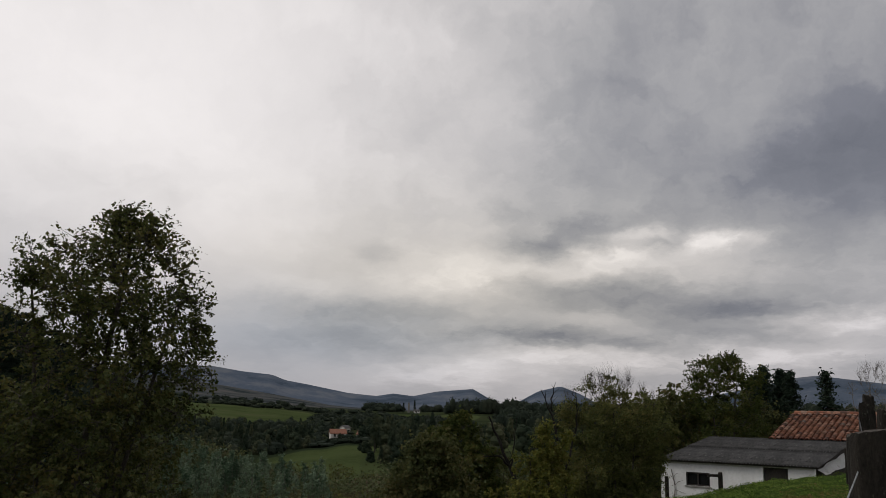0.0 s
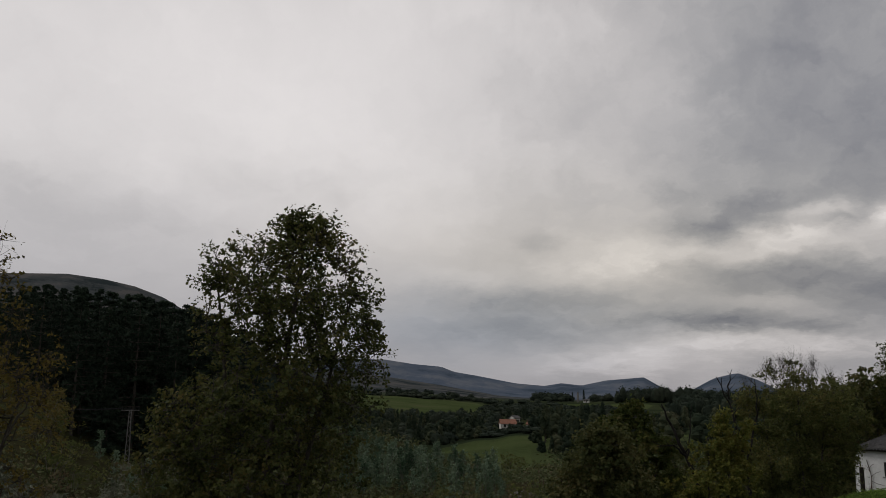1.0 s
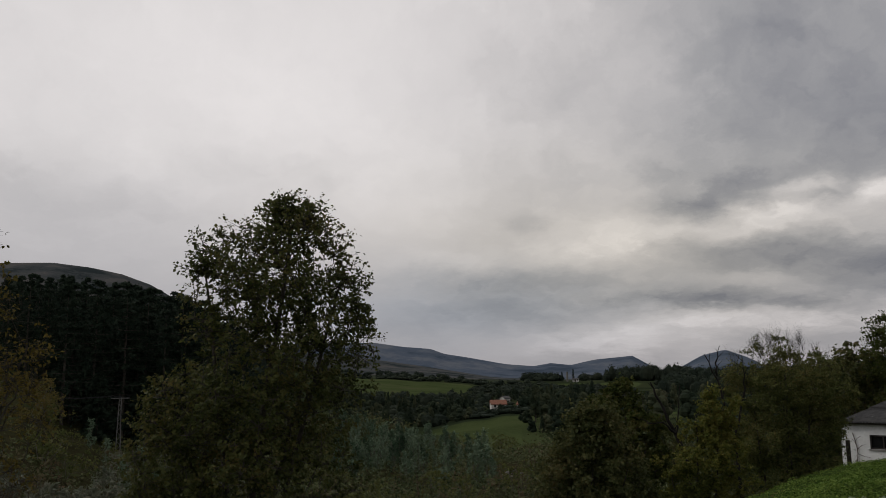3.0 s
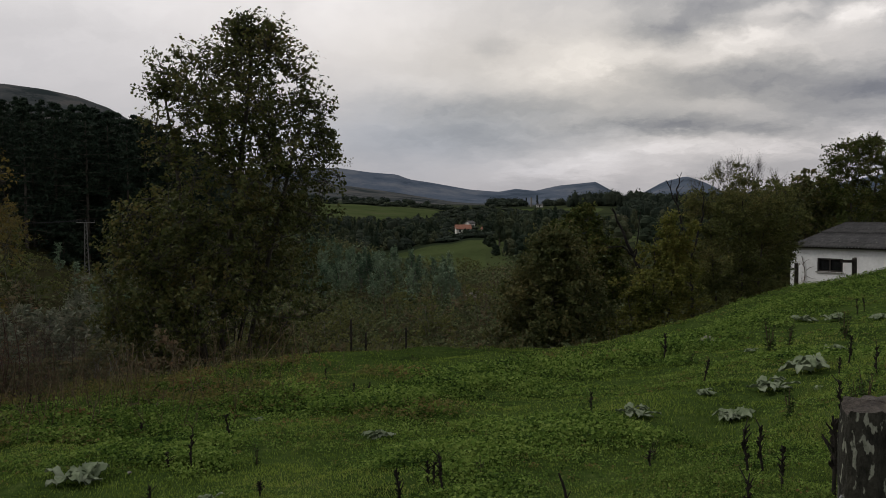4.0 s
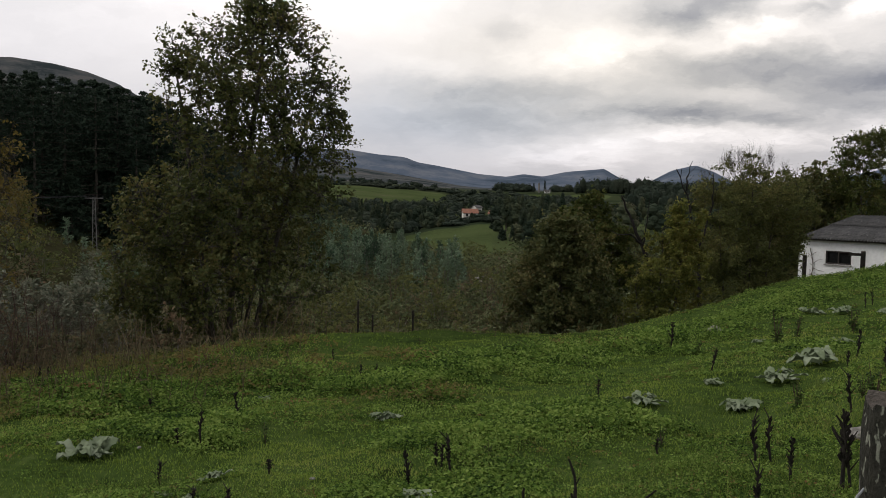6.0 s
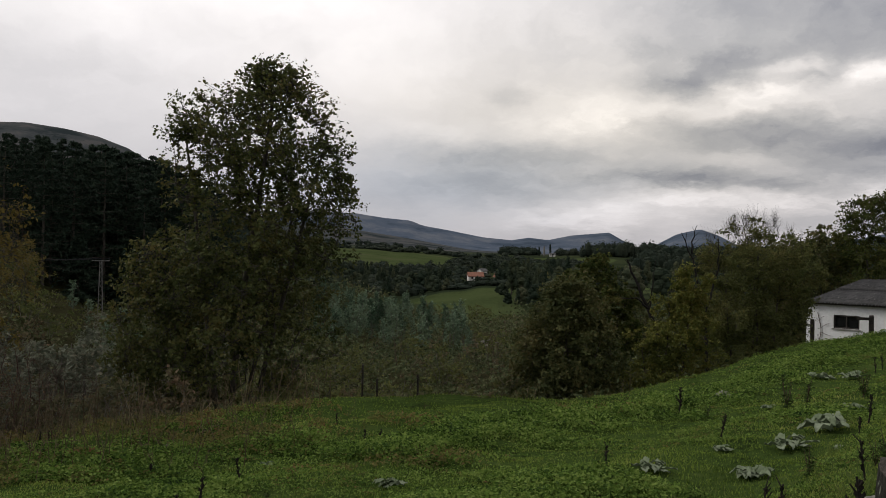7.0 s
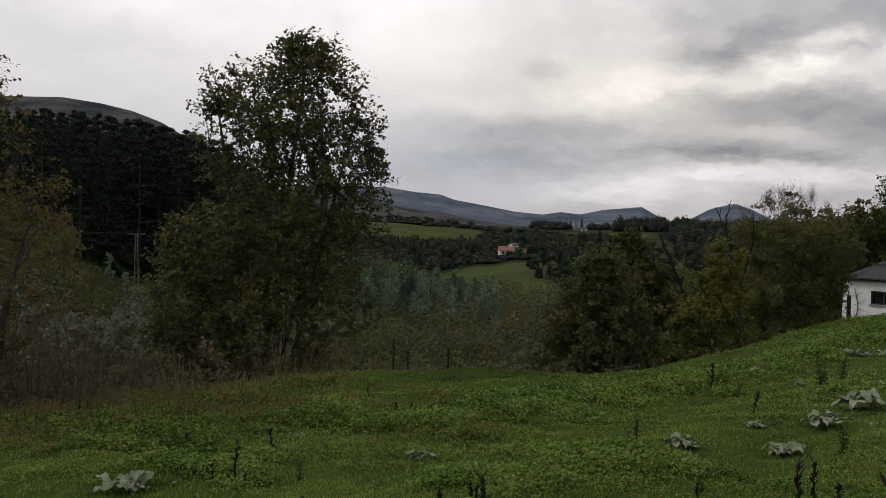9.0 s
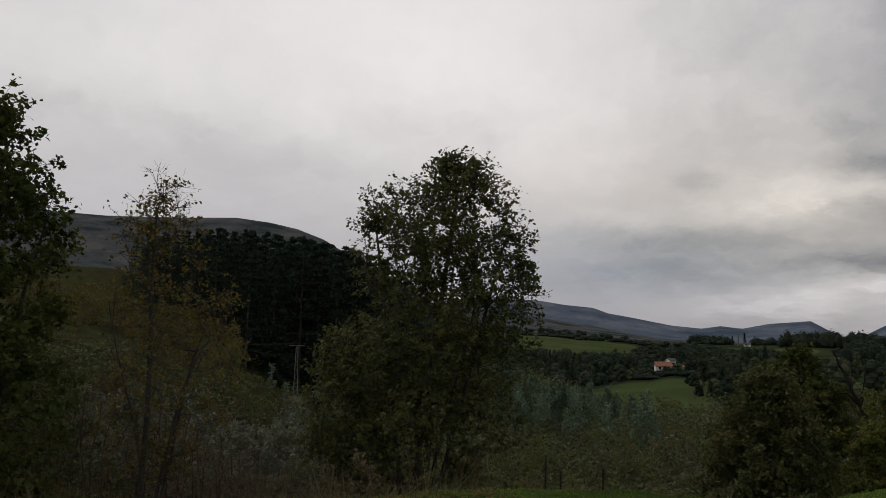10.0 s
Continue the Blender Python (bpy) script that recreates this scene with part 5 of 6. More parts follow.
def tiled_barn():
    """The barn behind the shed: plastered walls and an old clay-tile roof with two slopes."""
    x0, x1, y0, ym, y1 = 3.4, 12.2, 7.25, 12.4, 17.4
    eave, ridge, base = 0.50, 1.93, -3.0
    t = thing("tiled_barn", "old farm barn with a faded red clay tile roof", "barn", (16.95, 40.55, 0.0), -45)
    part("wall", block((x0 + 0.2, y0 + 0.2, base), (x1 - 0.2, y0 + 0.5, eave - 0.04)), t, mat=M_WHITEWASH)
    part("wall", block((x0 + 0.2, y1 - 0.5, base), (x1 - 0.2, y1 - 0.2, eave - 0.04)), t, mat=M_WHITEWASH)
    for xa in (x0 + 0.2, x1 - 0.5):
        bm = bmesh.new()
        o = ((y0 + 0.5, base), (y1 - 0.5, base), (y1 - 0.5, eave), (ym, ridge - 0.16), (y0 + 0.5, eave))
        a = [bm.verts.new((xa, y, z)) for y, z in o]
        b = [bm.verts.new((xa + 0.3, y, z)) for y, z in o]
        bm.faces.new(a), bm.faces.new(b[::-1])
        for i in range(5):
            bm.faces.new((a[i], b[i], b[(i + 1) % 5], a[(i + 1) % 5]))
        bmesh.ops.recalc_face_normals(bm, faces=bm.faces)
        part("wall", bm, t, mat=M_WHITEWASH)
    q = rng(8)
    TV, TF = tile_mesh()
    for side in (0, 1):
        ya = y0 if side == 0 else y1
        run, rise = abs(ym - ya), ridge - eave
        sl = math.hypot(run, rise)
        cs, sn = run / sl, rise / sl
        bm = bmesh.new()
        sgn = 1 if side == 0 else -1
        vs = [bm.verts.new((x, ya + sgn * cs * d, eave + sn * d + o)) for o in (-0.08, -0.03) for x, d in ((x0, 0), (x1, 0), (x1, sl), (x0, sl))]
        for f in ((0, 1, 2, 3), (7, 6, 5, 4), (0, 4, 5, 1), (1, 5, 6, 2), (2, 6, 7, 3), (3, 7, 4, 0)):
            bm.faces.new([vs[i] for i in f])
        bmesh.ops.recalc_face_normals(bm, faces=bm.faces)
        roof = part("roof", bm, t, "faded red clay tile slope", M_TILE)
        V, F = [], []
        for row in range(int(sl / 0.40)):
            for c in range(int((x1 - x0) / 0.30) + 1):
                v = TV.copy()
                v[:, 0] += x0 + c * 0.30 + q.normal() * 0.014
                d = row * 0.40 - 0.06 + q.normal() * 0.014
                y, z = v[:, 1] + d, v[:, 2] + q.normal() * 0.008 + 0.02 * np.interp(v[:, 1], (0, 0.5), (2.0, 0))
                v[:, 1], v[:, 2] = ya + sgn * (cs * y - sn * z), eave + sn * y + cs * z
                F.append(TF + len(V) * len(TV))
                V.append(v)
        tagged(part("roof_tiles", raw_mesh("roof_tiles", np.concatenate(V), np.concatenate(F), M_TILES, True), roof), kind="stuff")
    V, F = [], []
    for c in range(int((x1 - x0) / 0.36)):
        v = TV.copy()[:, [1, 0, 2]] * np.array((1, 1.5, 1.4))
        V.append(v + np.array((x0 + c * 0.36, ym, ridge + 0.01 + q.normal() * 0.008)))
        F.append(TF + c * len(TV))
    part("ridge_tiles", raw_mesh("ridge_tiles", np.concatenate(V), np.concatenate(F), M_TILES, True), t)


def house(label, azimuth, r, size, roof_mat, turn, wall_mat=None, rows=1):
    """A small gabled house with eaves, door and windows."""
    w, d, h, rise = size
    x, y = spot(azimuth, r)
    t = thing("village_house", label, "house", (x, y, gz(x, y)), turn - azimuth, "village houses")
    wall_mat = wall_mat or M_WALL_FAR
    part("wall", prism(((-w / 2, -1), (w / 2, -1), (w / 2, h), (-w / 2, h)), -d / 2, d / 2), t, mat=wall_mat)
    for s in (-1, 1):
        bm = bmesh.new()
        o = ((s * (d / 2 + 0.5), h - 0.3), (0, h + rise), (0, h + rise + 0.25), (s * (d / 2 + 0.5), h - 0.05))
        a = [bm.verts.new((-w / 2 - 0.4, yy, z)) for yy, z in o]
        b = [bm.verts.new((w / 2 + 0.4, yy, z)) for yy, z in o]
        bm.faces.new(a), bm.faces.new(b[::-1])
        for i in range(4):
            bm.faces.new((a[i], b[i], b[(i + 1) % 4], a[(i + 1) % 4]))
        bmesh.ops.recalc_face_normals(bm, faces=bm.faces)
        part("roof", bm, t, mat=roof_mat)
    for xa in (-w / 2, w / 2 - 0.25):
        bm = bmesh.new()
        a = [bm.verts.new((xa, yy, z)) for yy, z in ((-d / 2, h), (d / 2, h), (0, h + rise))]
        b = [bm.verts.new((xa + 0.25, yy, z)) for yy, z in ((-d / 2, h), (d / 2, h), (0, h + rise))]
        bm.faces.new(a), bm.faces.new(b[::-1])
        for i in range(3):
            bm.faces.new((a[i], b[i], b[(i + 1) % 3], a[(i + 1) % 3]))
        bmesh.ops.recalc_face_normals(bm, faces=bm.faces)
        part("gable", bm, t, mat=wall_mat)
    n = max(2, int(w / 3))
    for k in range(rows):
        for i in range(n):
            cx = -w / 2 + w * (i + 0.5) / n
            part("window", block((cx - 0.5, -d / 2 - 0.05, 1.0 + 2.8 * k), (cx + 0.5, -d / 2 + 0.1, 2.2 + 2.8 * k)), t, mat=M_GLASS)
    part("door", block((-w / 2 + w / n - 0.5, -d / 2 - 0.06, 0), (-w / 2 + w / n + 0.5, -d / 2 + 0.1, 2.1)), t, mat=M_DARKWOOD_AND_SHADE)


M_TILES, _n, _p, _o = material("old_clay_tiles", 0.85, 0.0, 0.2)
_at = _n.add("ShaderNodeTexCoord").outputs["Object"]
_c = _n.ramp(_n.add("ShaderNodeNewGeometry").outputs["Random Per Island"], ((0.0, (0.085, 0.045, 0.034)), (0.3, (0.19, 0.075, 0.045)), (0.65, (0.29, 0.125, 0.075)), (0.9, (0.36, 0.20, 0.14)), (1.0, (0.16, 0.13, 0.11))), smooth=False)
_n.put(_p.inputs["Base Color"], _n.mix(_n.ramp(_n.noise(_at, 5.0, 5.0, 0.65), ((0.48, 0.0), (0.68, 0.8))), _c, (0.075, 0.065, 0.055)))
relief(_n, _p, _n.noise(_at, 30.0, 4.0), 0.4, 0.01)
farm_shed()
tiled_barn()


def climber():
    """A leafless climber on the shed's front wall: one bent stem with side shoots."""
    t = thing("bare_climber", "thin leafless climber against the whitewashed wall", "plant", (16.95, 40.55, 0.0), -45)
    run = [np.array((0.62 + 0.10 * math.sin(z * 2.6), -0.035, z)) for z in np.linspace(-3.0, -0.95, 12)]
    part("stem", raw_mesh("stem", *tubes([(a, b, 0.018, 0.016) for a, b in zip(run[:-1], run[1:])], 5), M_TWIG, True), t)
    for k, (dx, dz) in ((7, (0.42, 0.26)), (8, (-0.22, 0.30)), (6, (0.55, -0.16)), (9, (0.25, 0.22))):
        m = run[k] + np.array((dx * 0.5, -0.02, dz * 0.7))
        part("shoot", raw_mesh("shoot", *tubes([(run[k], m, 0.011, 0.009), (m, run[k] + np.array((dx, 0.0, dz)), 0.009, 0.005)], 5), M_TWIG, True), t)


climber()
house("farmhouse with a bright red tiled roof", 1.25, 420, (7.5, 6, 2.6, 1.8), M_TILE, 8)
house("small white house with a pale roof", 1.72, 478, (4.0, 4.5, 3.4, 1.1), M_CORRUGATED, 40)
house("cottage with an orange tiled roof among trees", 2.95, 425, (5, 5, 2.2, 1.4), M_TILE, -20)
house("low pale house half hidden by trees", 6.2, 380, (7, 6, 2.8, 1.5), M_TILE, 15)
house("pale ruined stone house", 4.6, 420, (5, 5, 3.4, 1.2), M_STONE, 30, M_STONE)
house("white farm building on the ridge", 6.5, 820, (6, 5, 2.4, 0.8), M_CORRUGATED, 0)
house("white farm building on the rise", 16.2, 640, (12, 7, 3.0, 1.4), M_CORRUGATED, 10)
for a, r, w in ((18.0, 1500, 14), (18.3, 1540, 16), (18.7, 1480, 14), (18.5, 1600, 18), (19.0, 1560, 16), (17.7, 1620, 14)):
    house("pale town building far down the valley", a, r, (w, 9, 7, 2.4), M_TILE, 15, rows=2)


def silo(azimuth, r, h, w):
    """A slim whitewashed tower with a cone roof."""
    x, y = spot(azimuth, r)
    t = thing("tower", "slim pale tower among dark trees on the ridge", "tower", (x, y, gz(x, y) - 1.0))
    part("shaft", raw_mesh("shaft", *tubes([((0, 0, 0), (0, 0, h), w / 2, w / 2 * 0.94)], 16), M_STONE, True), t)
    part("roof", raw_mesh("roof", *tubes([((0, 0, h), (0, 0, h + w * 0.6), w / 2 * 1.1, 0.05)], 16), M_CORRUGATED, True), t)


silo(5.95, 845.0, 10.0, 1.9)
put_copy(farm_fir, 6.35, 842, 0.3, 1.5, 30)
put_copy(farm_fir, 5.6, 848, 0.3, 1.2, 130)


# ---- power pole ----
def power_pole():
    x, y = spot(-23.4, 100.0)
    z = gz(x, y)
    top = EYE + 100 * math.tan(radians(-0.46)) - z - 0.6
    t = thing("power_pole", "pale lattice concrete power pole with a crossarm", "utility pole", (x, y, z - 0.3), 23.4)
    for sx in (-1, 1):
        part("pole_leg", raw_mesh("pole_leg", *tubes([((sx * 0.26, 0, 0), (sx * 0.10, 0, top + 0.3), 0.055, 0.045)], 4), M_POLE), t)
    n = 13
    for i in range(n):
        a, b = i / n, (i + 1) / n
        s = 1 if i % 2 else -1
        part("brace", raw_mesh("brace", *tubes([((s * (0.26 - 0.14 * a), 0, a * top + 0.2), (-s * (0.26 - 0.14 * b), 0, b * top + 0.2), 0.028, 0.028)], 4), M_POLE), t)
    part("crossarm", block((-0.95, -0.05, top + 0.18), (0.95, 0.05, top + 0.28), 0.01), t, mat=M_POLE)
    for sx in (-0.9, 0.0, 0.9):
        part("insulator", raw_mesh("insulator", *tubes([((sx, 0, top + 0.3), (sx, 0, top + 0.42), 0.05, 0.035), ((sx, 0, top + 0.42), (sx, 0, top + 0.5), 0.06, 0.03)], 8), M_GLASS), t)
    far = np.array((*spot(-44.0, 92.0), 0.0))
    far[2] = EYE + 92 * math.tan(radians(0.7))
    m = t.matrix_basis
    for sx in (-0.9, 0.0, 0.9):
        a = np.array(m @ Vector((sx, 0, top + 0.5)))
        b = far + np.array((sx, 0, 0))
        pts = [a + (b - a) * f + np.array((0, 0, -1.1 * 4 * f * (1 - f))) for f in np.linspace(0, 1, 14)]
        w = raw_mesh("power_line", *tubes([(p, s, 0.012, 0.012) for p, s in zip(pts[:-1], pts[1:])], 4), M_WIRE)
        tagged(new("power_line", w), "thin sagging overhead power line", "cable", "overhead lines")


power_pole()


# ---- fence posts and rope ----
def fence_post(label, azimuth, r, width, top, seed, turn=0.0, lean=(0.0, 0.0), mat=None):
    """A weathered split post: uneven sides, worn corners, a sawn top that slopes."""
    x, y = spot(azimuth, r)
    z = gz(x, y)
    q = rng(seed)
    t = thing("fence_post", label, "fence post", (x, y, z), -azimuth + turn, "fence posts")
    h = top - z
    rings, n = 18, 28
    V, F = [], []
    for k in range(rings + 1):
        f = k / rings
        for i in range(n):
            a = 2 * math.pi * i / n + 0.4
            sq = 1.0 / max(abs(math.cos(a)), abs(math.sin(a))) ** 0.75
            rad = width / 2 * sq * (1.06 - 0.08 * f) * (1 + 0.035 * math.sin(i * 2.3 + seed) + 0.012 * q.normal() + 0.02 * math.sin(f * 7 + i * 0.6))
            zz = -0.4 + (h + 0.4) * f
            if k == rings:
                rad *= 0.93
            V.append((rad * math.cos(a) + lean[0] * f * h, rad * math.sin(a) + lean[1] * f * h, zz + (0.018 * math.sin(a * 1.0 + seed) + 0.006 * q.normal() if k == rings else 0)))
    for k in range(rings):
        for i in range(n):
            j = (i + 1) % n
            F.append((k * n + i, k * n + j, (k + 1) * n + j, (k + 1) * n + i))
    part("shaft", raw_mesh("shaft", V, F, mat or M_POST_DARK, True), t)
    bm = bmesh.new()
    cap = [bm.verts.new(v) for v in V[-n:]]
    mid = bm.verts.new((lean[0] * h, lean[1] * h, h + 0.012))
    for i in range(n):
        bm.faces.new((cap[i], cap[(i + 1) % n], mid))
    part("sawn_top", bm, t, "cracked sawn top", M_POST_TOP)
    return t


fence_post("thick weathered fence post spotted with pale lichen", 28.6, 2.6, 0.165, 1.04, 1, 8, (0.0, 0.0), M_POST)
fence_post("thick dark fence post with a worn top", 35.6, 4.6, 0.19, 1.545, 2, 20)
fence_post("thin leaning fence stake", 34.85, 7.0, 0.07, 1.71, 3, 0, (0.02, 0))
fence_post("tall dark squared fence post", 35.45, 7.6, 0.085, 1.79, 4, 10)
fence_post("dark fence post by the gate", 36.3, 8.0, 0.12, 1.68, 5, 30)
fence_post("short dark fence post before the shed", 23.05, 40.0, 0.17, -1.05, 6)
stub_post = fence_post("dark fence post with a nailed rail stub", 26.35, 39.0, 0.19, -0.72, 7)
part("rail_stub", block((-0.55, -0.14, -0.92 - stub_post.location.z), (-0.06, -0.10, -0.80 - stub_post.location.z), 0.01), stub_post, mat=M_POST_DARK)
fence_post("dark fence post near the shed door", 33.7, 36.0, 0.13, 0.55, 8)
for i, (a, r, top) in enumerate(((-6.4, 21.5, 0.0), (-5.4, 21.8, 0.0), (-2.6, 21.3, 0.0))):
    x, y = spot(a, r)
    fence_post("thin dark wooden stake at the pasture edge", a, r, 0.05, gz(x, y) + (1.05, 0.75, 0.55)[i], 20 + i)


def rope(label, name, pts, radius, sag, mat):
    out = []
    for a, b in zip(pts[:-1], pts[1:]):
        a, b = np.array(a), np.array(b)
        for f in np.linspace(0, 1, 12, endpoint=False):
            out.append(a + (b - a) * f + np.array((0, 0, -sag * 4 * f * (1 - f))))
    out.append(np.array(pts[-1]))
    tagged(new(name, raw_mesh(name, *tubes([(p, s, radius, radius) for p, s in zip(out[:-1], out[1:])], 6), mat, True)), label, "rope")


def at_height(azimuth, r, z):
    return (*spot(azimuth, r), z)


rope("pale fence rope hanging between old posts", "fence_rope", (at_height(35.0, 4.55, 1.38), at_height(26.7, 2.50, 0.78), at_height(14.0, 2.0, 0.22)), 0.004, 0.06, M_ROPE)
rope("thin rusty fence wire between the posts", "fence_wire", (at_height(34.9, 7.0, 1.62), at_height(36.2, 4.7, 1.30)), 0.004, 0.10, M_WIRE)

# ---- plants and stones of the pasture ----
STALKS = (  # bearing, elevation of the foot, apparent height in degrees
    (-17.0, -16.8, 1.7), (-18.5, -16.7, 0.8), (-20.2, -14.6, 0.8), (-19.6, -19.3, 1.3), (-17.6, -20.5, 0.8), (-15.2, -21.7, 1.7), (-11.9, -22.1, 1.4), (-12.5, -19.0, 0.9), (-14.5, -15.4, 1.5), (-26.8, -12.3, 0.8), (-26.2, -12.3, 0.8),
    (-2.8, -20.4, 2.4), (-0.9, -18.7, 1.3), (-0.5, -18.8, 1.3), (0.2, -19.1, 2.0), (-8.7, -22.4, 1.1), (-6.2, -13.1, 0.9), (-5.1, -13.1, 1.0), (-8.1, -11.7, 0.6), (9.4, -11.7, 0.5), (10.4, -14.2, 1.3), (15.1, -10.3, 1.4), (17.7, -11.6, 1.3), (14.4, -17.3, 0.9),
    (20.6, -17.2, 2.5), (21.5, -16.9, 2.4), (22.8, -17.8, 2.2), (25.9, -17.9, 4.3), (26.2, -17.8, 2.7), (21.1, -20.9, 3.0), (26.1, -13.4, 2.0), (26.3, -9.9, 1.4), (25.8, -10.6, 0.9), (26.6, -6.9, 0.8), (27.0, -6.7, 0.7), (27.9, -10.6, 1.5))
BURNT = (  # bearing and elevation of the foot, height in degrees, lean in degrees to the right
    (5.7, -22.5, 2.9, -7), (9.3, -22.0, 4.6, -10), (8.5, -22.2, 2.4, 3), (12.4, -22.0, 2.9, 33))
WEEDS = (  # bearing, elevation of the foot, height in degrees
    (26.0, -8.4, 1.9), (21.6, -9.4, 2.2), (22.8, -9.0, 1.6), (14.6, -16.8, 1.6), (2.8, -18.4, 1.5), (23.0, -13.4, 1.9), (-12.7, -17.1, 1.6), (16.8, -10.6, 1.0), (27.4, -12.6, 2.6), (26.7, -12.4, 1.6))
ROSETTES = (  # bearing, elevation, apparent breadth in degrees
    (-23.8, -17.1, 4.0), (-16.2, -19.2, 2.0), (-19.6, -20.0, 1.4), (-17.7, -20.7, 2.0), (-4.5, -15.8, 2.2), (-2.5, -21.3, 4.0), (13.2, -14.1, 2.7), (19.6, -13.9, 2.9), (17.7, -12.5, 1.4), (24.1, -10.6, 4.2), (21.7, -11.9, 2.9), (25.3, -9.3, 1.7), (20.4, -9.6, 1.0), (24.6, -11.7, 0.9), (23.6, -7.5, 1.5), (-12.7, -14.3, 1.1), (25.4, -7.3, 1.5), (5.9, -19.0, 1.3), (27.9, -7.1, 1.3))
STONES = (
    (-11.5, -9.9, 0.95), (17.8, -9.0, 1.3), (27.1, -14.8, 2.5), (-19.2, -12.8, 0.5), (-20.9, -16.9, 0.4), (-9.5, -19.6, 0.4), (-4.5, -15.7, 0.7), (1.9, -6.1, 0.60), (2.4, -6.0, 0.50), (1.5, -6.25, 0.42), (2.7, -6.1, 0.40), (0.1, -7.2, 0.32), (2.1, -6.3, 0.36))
q = rng(9)


def burnt_stalk(seed, h):
    """A dead blackened mullein stalk with stubs of branches and seed heads."""
    r = rng(seed)
    t = thing("dead_stalk", "blackened dead mullein stalk standing in grass", "plant", group="dead stalks")
    pts = [np.array((0.03 * math.sin(f * 4 + seed) * h, 0.02 * math.cos(f * 5) * h, f * h)) for f in np.linspace(-0.08, 1, 8)]
    part("stem", joined_tube("stem", pts, np.linspace(0.019, 0.009, len(pts)), 7, M_STALK), t)
    segs = []
    for k in range(30):
        f = r.uniform(0.25, 1.0)
        p = np.array((0.03 * math.sin(f * 4 + seed) * h, 0.02 * math.cos(f * 5) * h, f * h))
        a = r.uniform(0, 6.283)
        ln = r.uniform(0.015, 0.045) if k % 9 else r.uniform(0.06, 0.12)
        e = p + np.array((math.cos(a) * ln, math.sin(a) * ln, ln * 0.9))
        segs.append((p, e, 0.009, 0.012 if ln < 0.05 else 0.005))
    tagged(part("seed_spike", raw_mesh("seed_spike", *tubes(segs, 5), M_STALK), t), kind="stuff")
    return t


def rosette(seed, w):
    """A mullein rosette: broad woolly leaves, curling and lying on the grass."""
    r = rng(seed)
    t = thing("mullein_rosette", "grey-green woolly mullein rosette in the grass", "plant", group="mullein rosettes")
    for k in range(20):
        a, ln, up = r.uniform(0, 6.283), w * r.uniform(0.22, 0.42), r.uniform(0.0, 0.48)
        wd, ox, oy = ln * r.uniform(0.34, 0.55), r.normal() * w * 0.13, r.normal() * w * 0.09
        curl, twist = r.uniform(0.1, 0.6), r.normal() * 0.35
        V, F, n, m = [], [], 8, 5
        for i in range(n):
            f = i / (n - 1)
            half = wd / 2 * math.sin(math.pi * min(1, 0.10 + 0.90 * f) ** 0.85) + 0.004
            zc = up * ln * math.sin(f * 2.6) + 0.04
            for j in range(m):
                s = j / (m - 1) * 2 - 1
                d, z = ln * f, zc + abs(s) * half * curl + s * half * twist + r.normal() * 0.007 + 0.016 * math.sin(f * 13 + s * 5 + k)
                V.append((ox + math.cos(a) * d - math.sin(a) * s * half, oy + math.sin(a) * d + math.cos(a) * s * half, max(z, 0.01)))
        for i in range(n - 1):
            for j in range(m - 1):
                F.append((i * m + j, i * m + j + 1, (i + 1) * m + j + 1, (i + 1) * m + j))
        part("leaf", raw_mesh("leaf", V, F, M_MULLEIN, True), t)
    return t


def stone(seed, w):
    r = rng(seed)
    bm = bmesh.new()
    bmesh.ops.create_icosphere(bm, subdivisions=3, radius=1.0)
    for v in bm.verts:
        k = 1 + 0.22 * noise.noise(v.co * 1.3 + Vector((seed, 0, 0))) + 0.08 * noise.noise(v.co * 4)
        v.co = Vector((v.co.x * w * 0.5 * k, v.co.y * w * 0.36 * k, v.co.z * w * 0.24 * k))
    me = bpy.data.meshes.new("stone")
    bm.to_mesh(me)
    bm.free()
    me.materials.append(M_STONE)
    return tagged(new("stone", me), "rough pale grey field stone lying in grass", "stone", "field stones")


stalks = [burnt_stalk(i, 0.4) for i in range(5)]
for i, (a, e, h) in enumerate(STALKS):
    x, y, z = on_ground(a, e)
    s = h * math.hypot(x, y) * 0.01745 / 0.4 * 1.2
    m = pose(x, y, z, q.uniform(-6, 6), q.uniform(-8, 8), q.uniform(0, 360)) @ Matrix.Diagonal((min(max(0.6, s * 0.7), 0.95), min(max(0.6, s * 0.7), 0.95), s, 1))
    if i < 5:
        stalks[i].matrix_basis = m
    else:
        copy_thing(stalks[i % 5], m @ Matrix.Diagonal((*(1 / v for v in stalks[i % 5].scale), 1)))


def burnt_stick(azimuth, elevation, h, lean):
    """A charred bare stick stuck in the turf, bent and forked near its foot."""
    x, y, z = on_ground(azimuth, elevation)
    ln = h * math.hypot(x, y) * 0.01745
    t = thing("charred_stick", "charred leaning stick standing in the grass", "stick", (x, y, z), -azimuth, "charred sticks")
    k = math.tan(radians(lean))
    pts = [np.array((k * f * ln + 0.012 * math.sin(f * 7 + azimuth), 0.01 * math.cos(f * 9), f * ln)) for f in np.linspace(-0.1, 1, 9)]
    part("stem", joined_tube("stem", pts, np.linspace(0.017, 0.007, 9) * (1 + 0.15 * np.sin(np.arange(9) * 2.1)), 7, M_STALK), t)
    part("stub", raw_mesh("stub", *tubes([(pts[2], pts[2] + np.array((-0.05, 0.02, 0.09)), 0.008, 0.004), (pts[5], pts[5] + np.array((0.03, 0.0, 0.06)), 0.006, 0.003)], 6), M_STALK, True), t)


for row in BURNT:
    burnt_stick(*row)


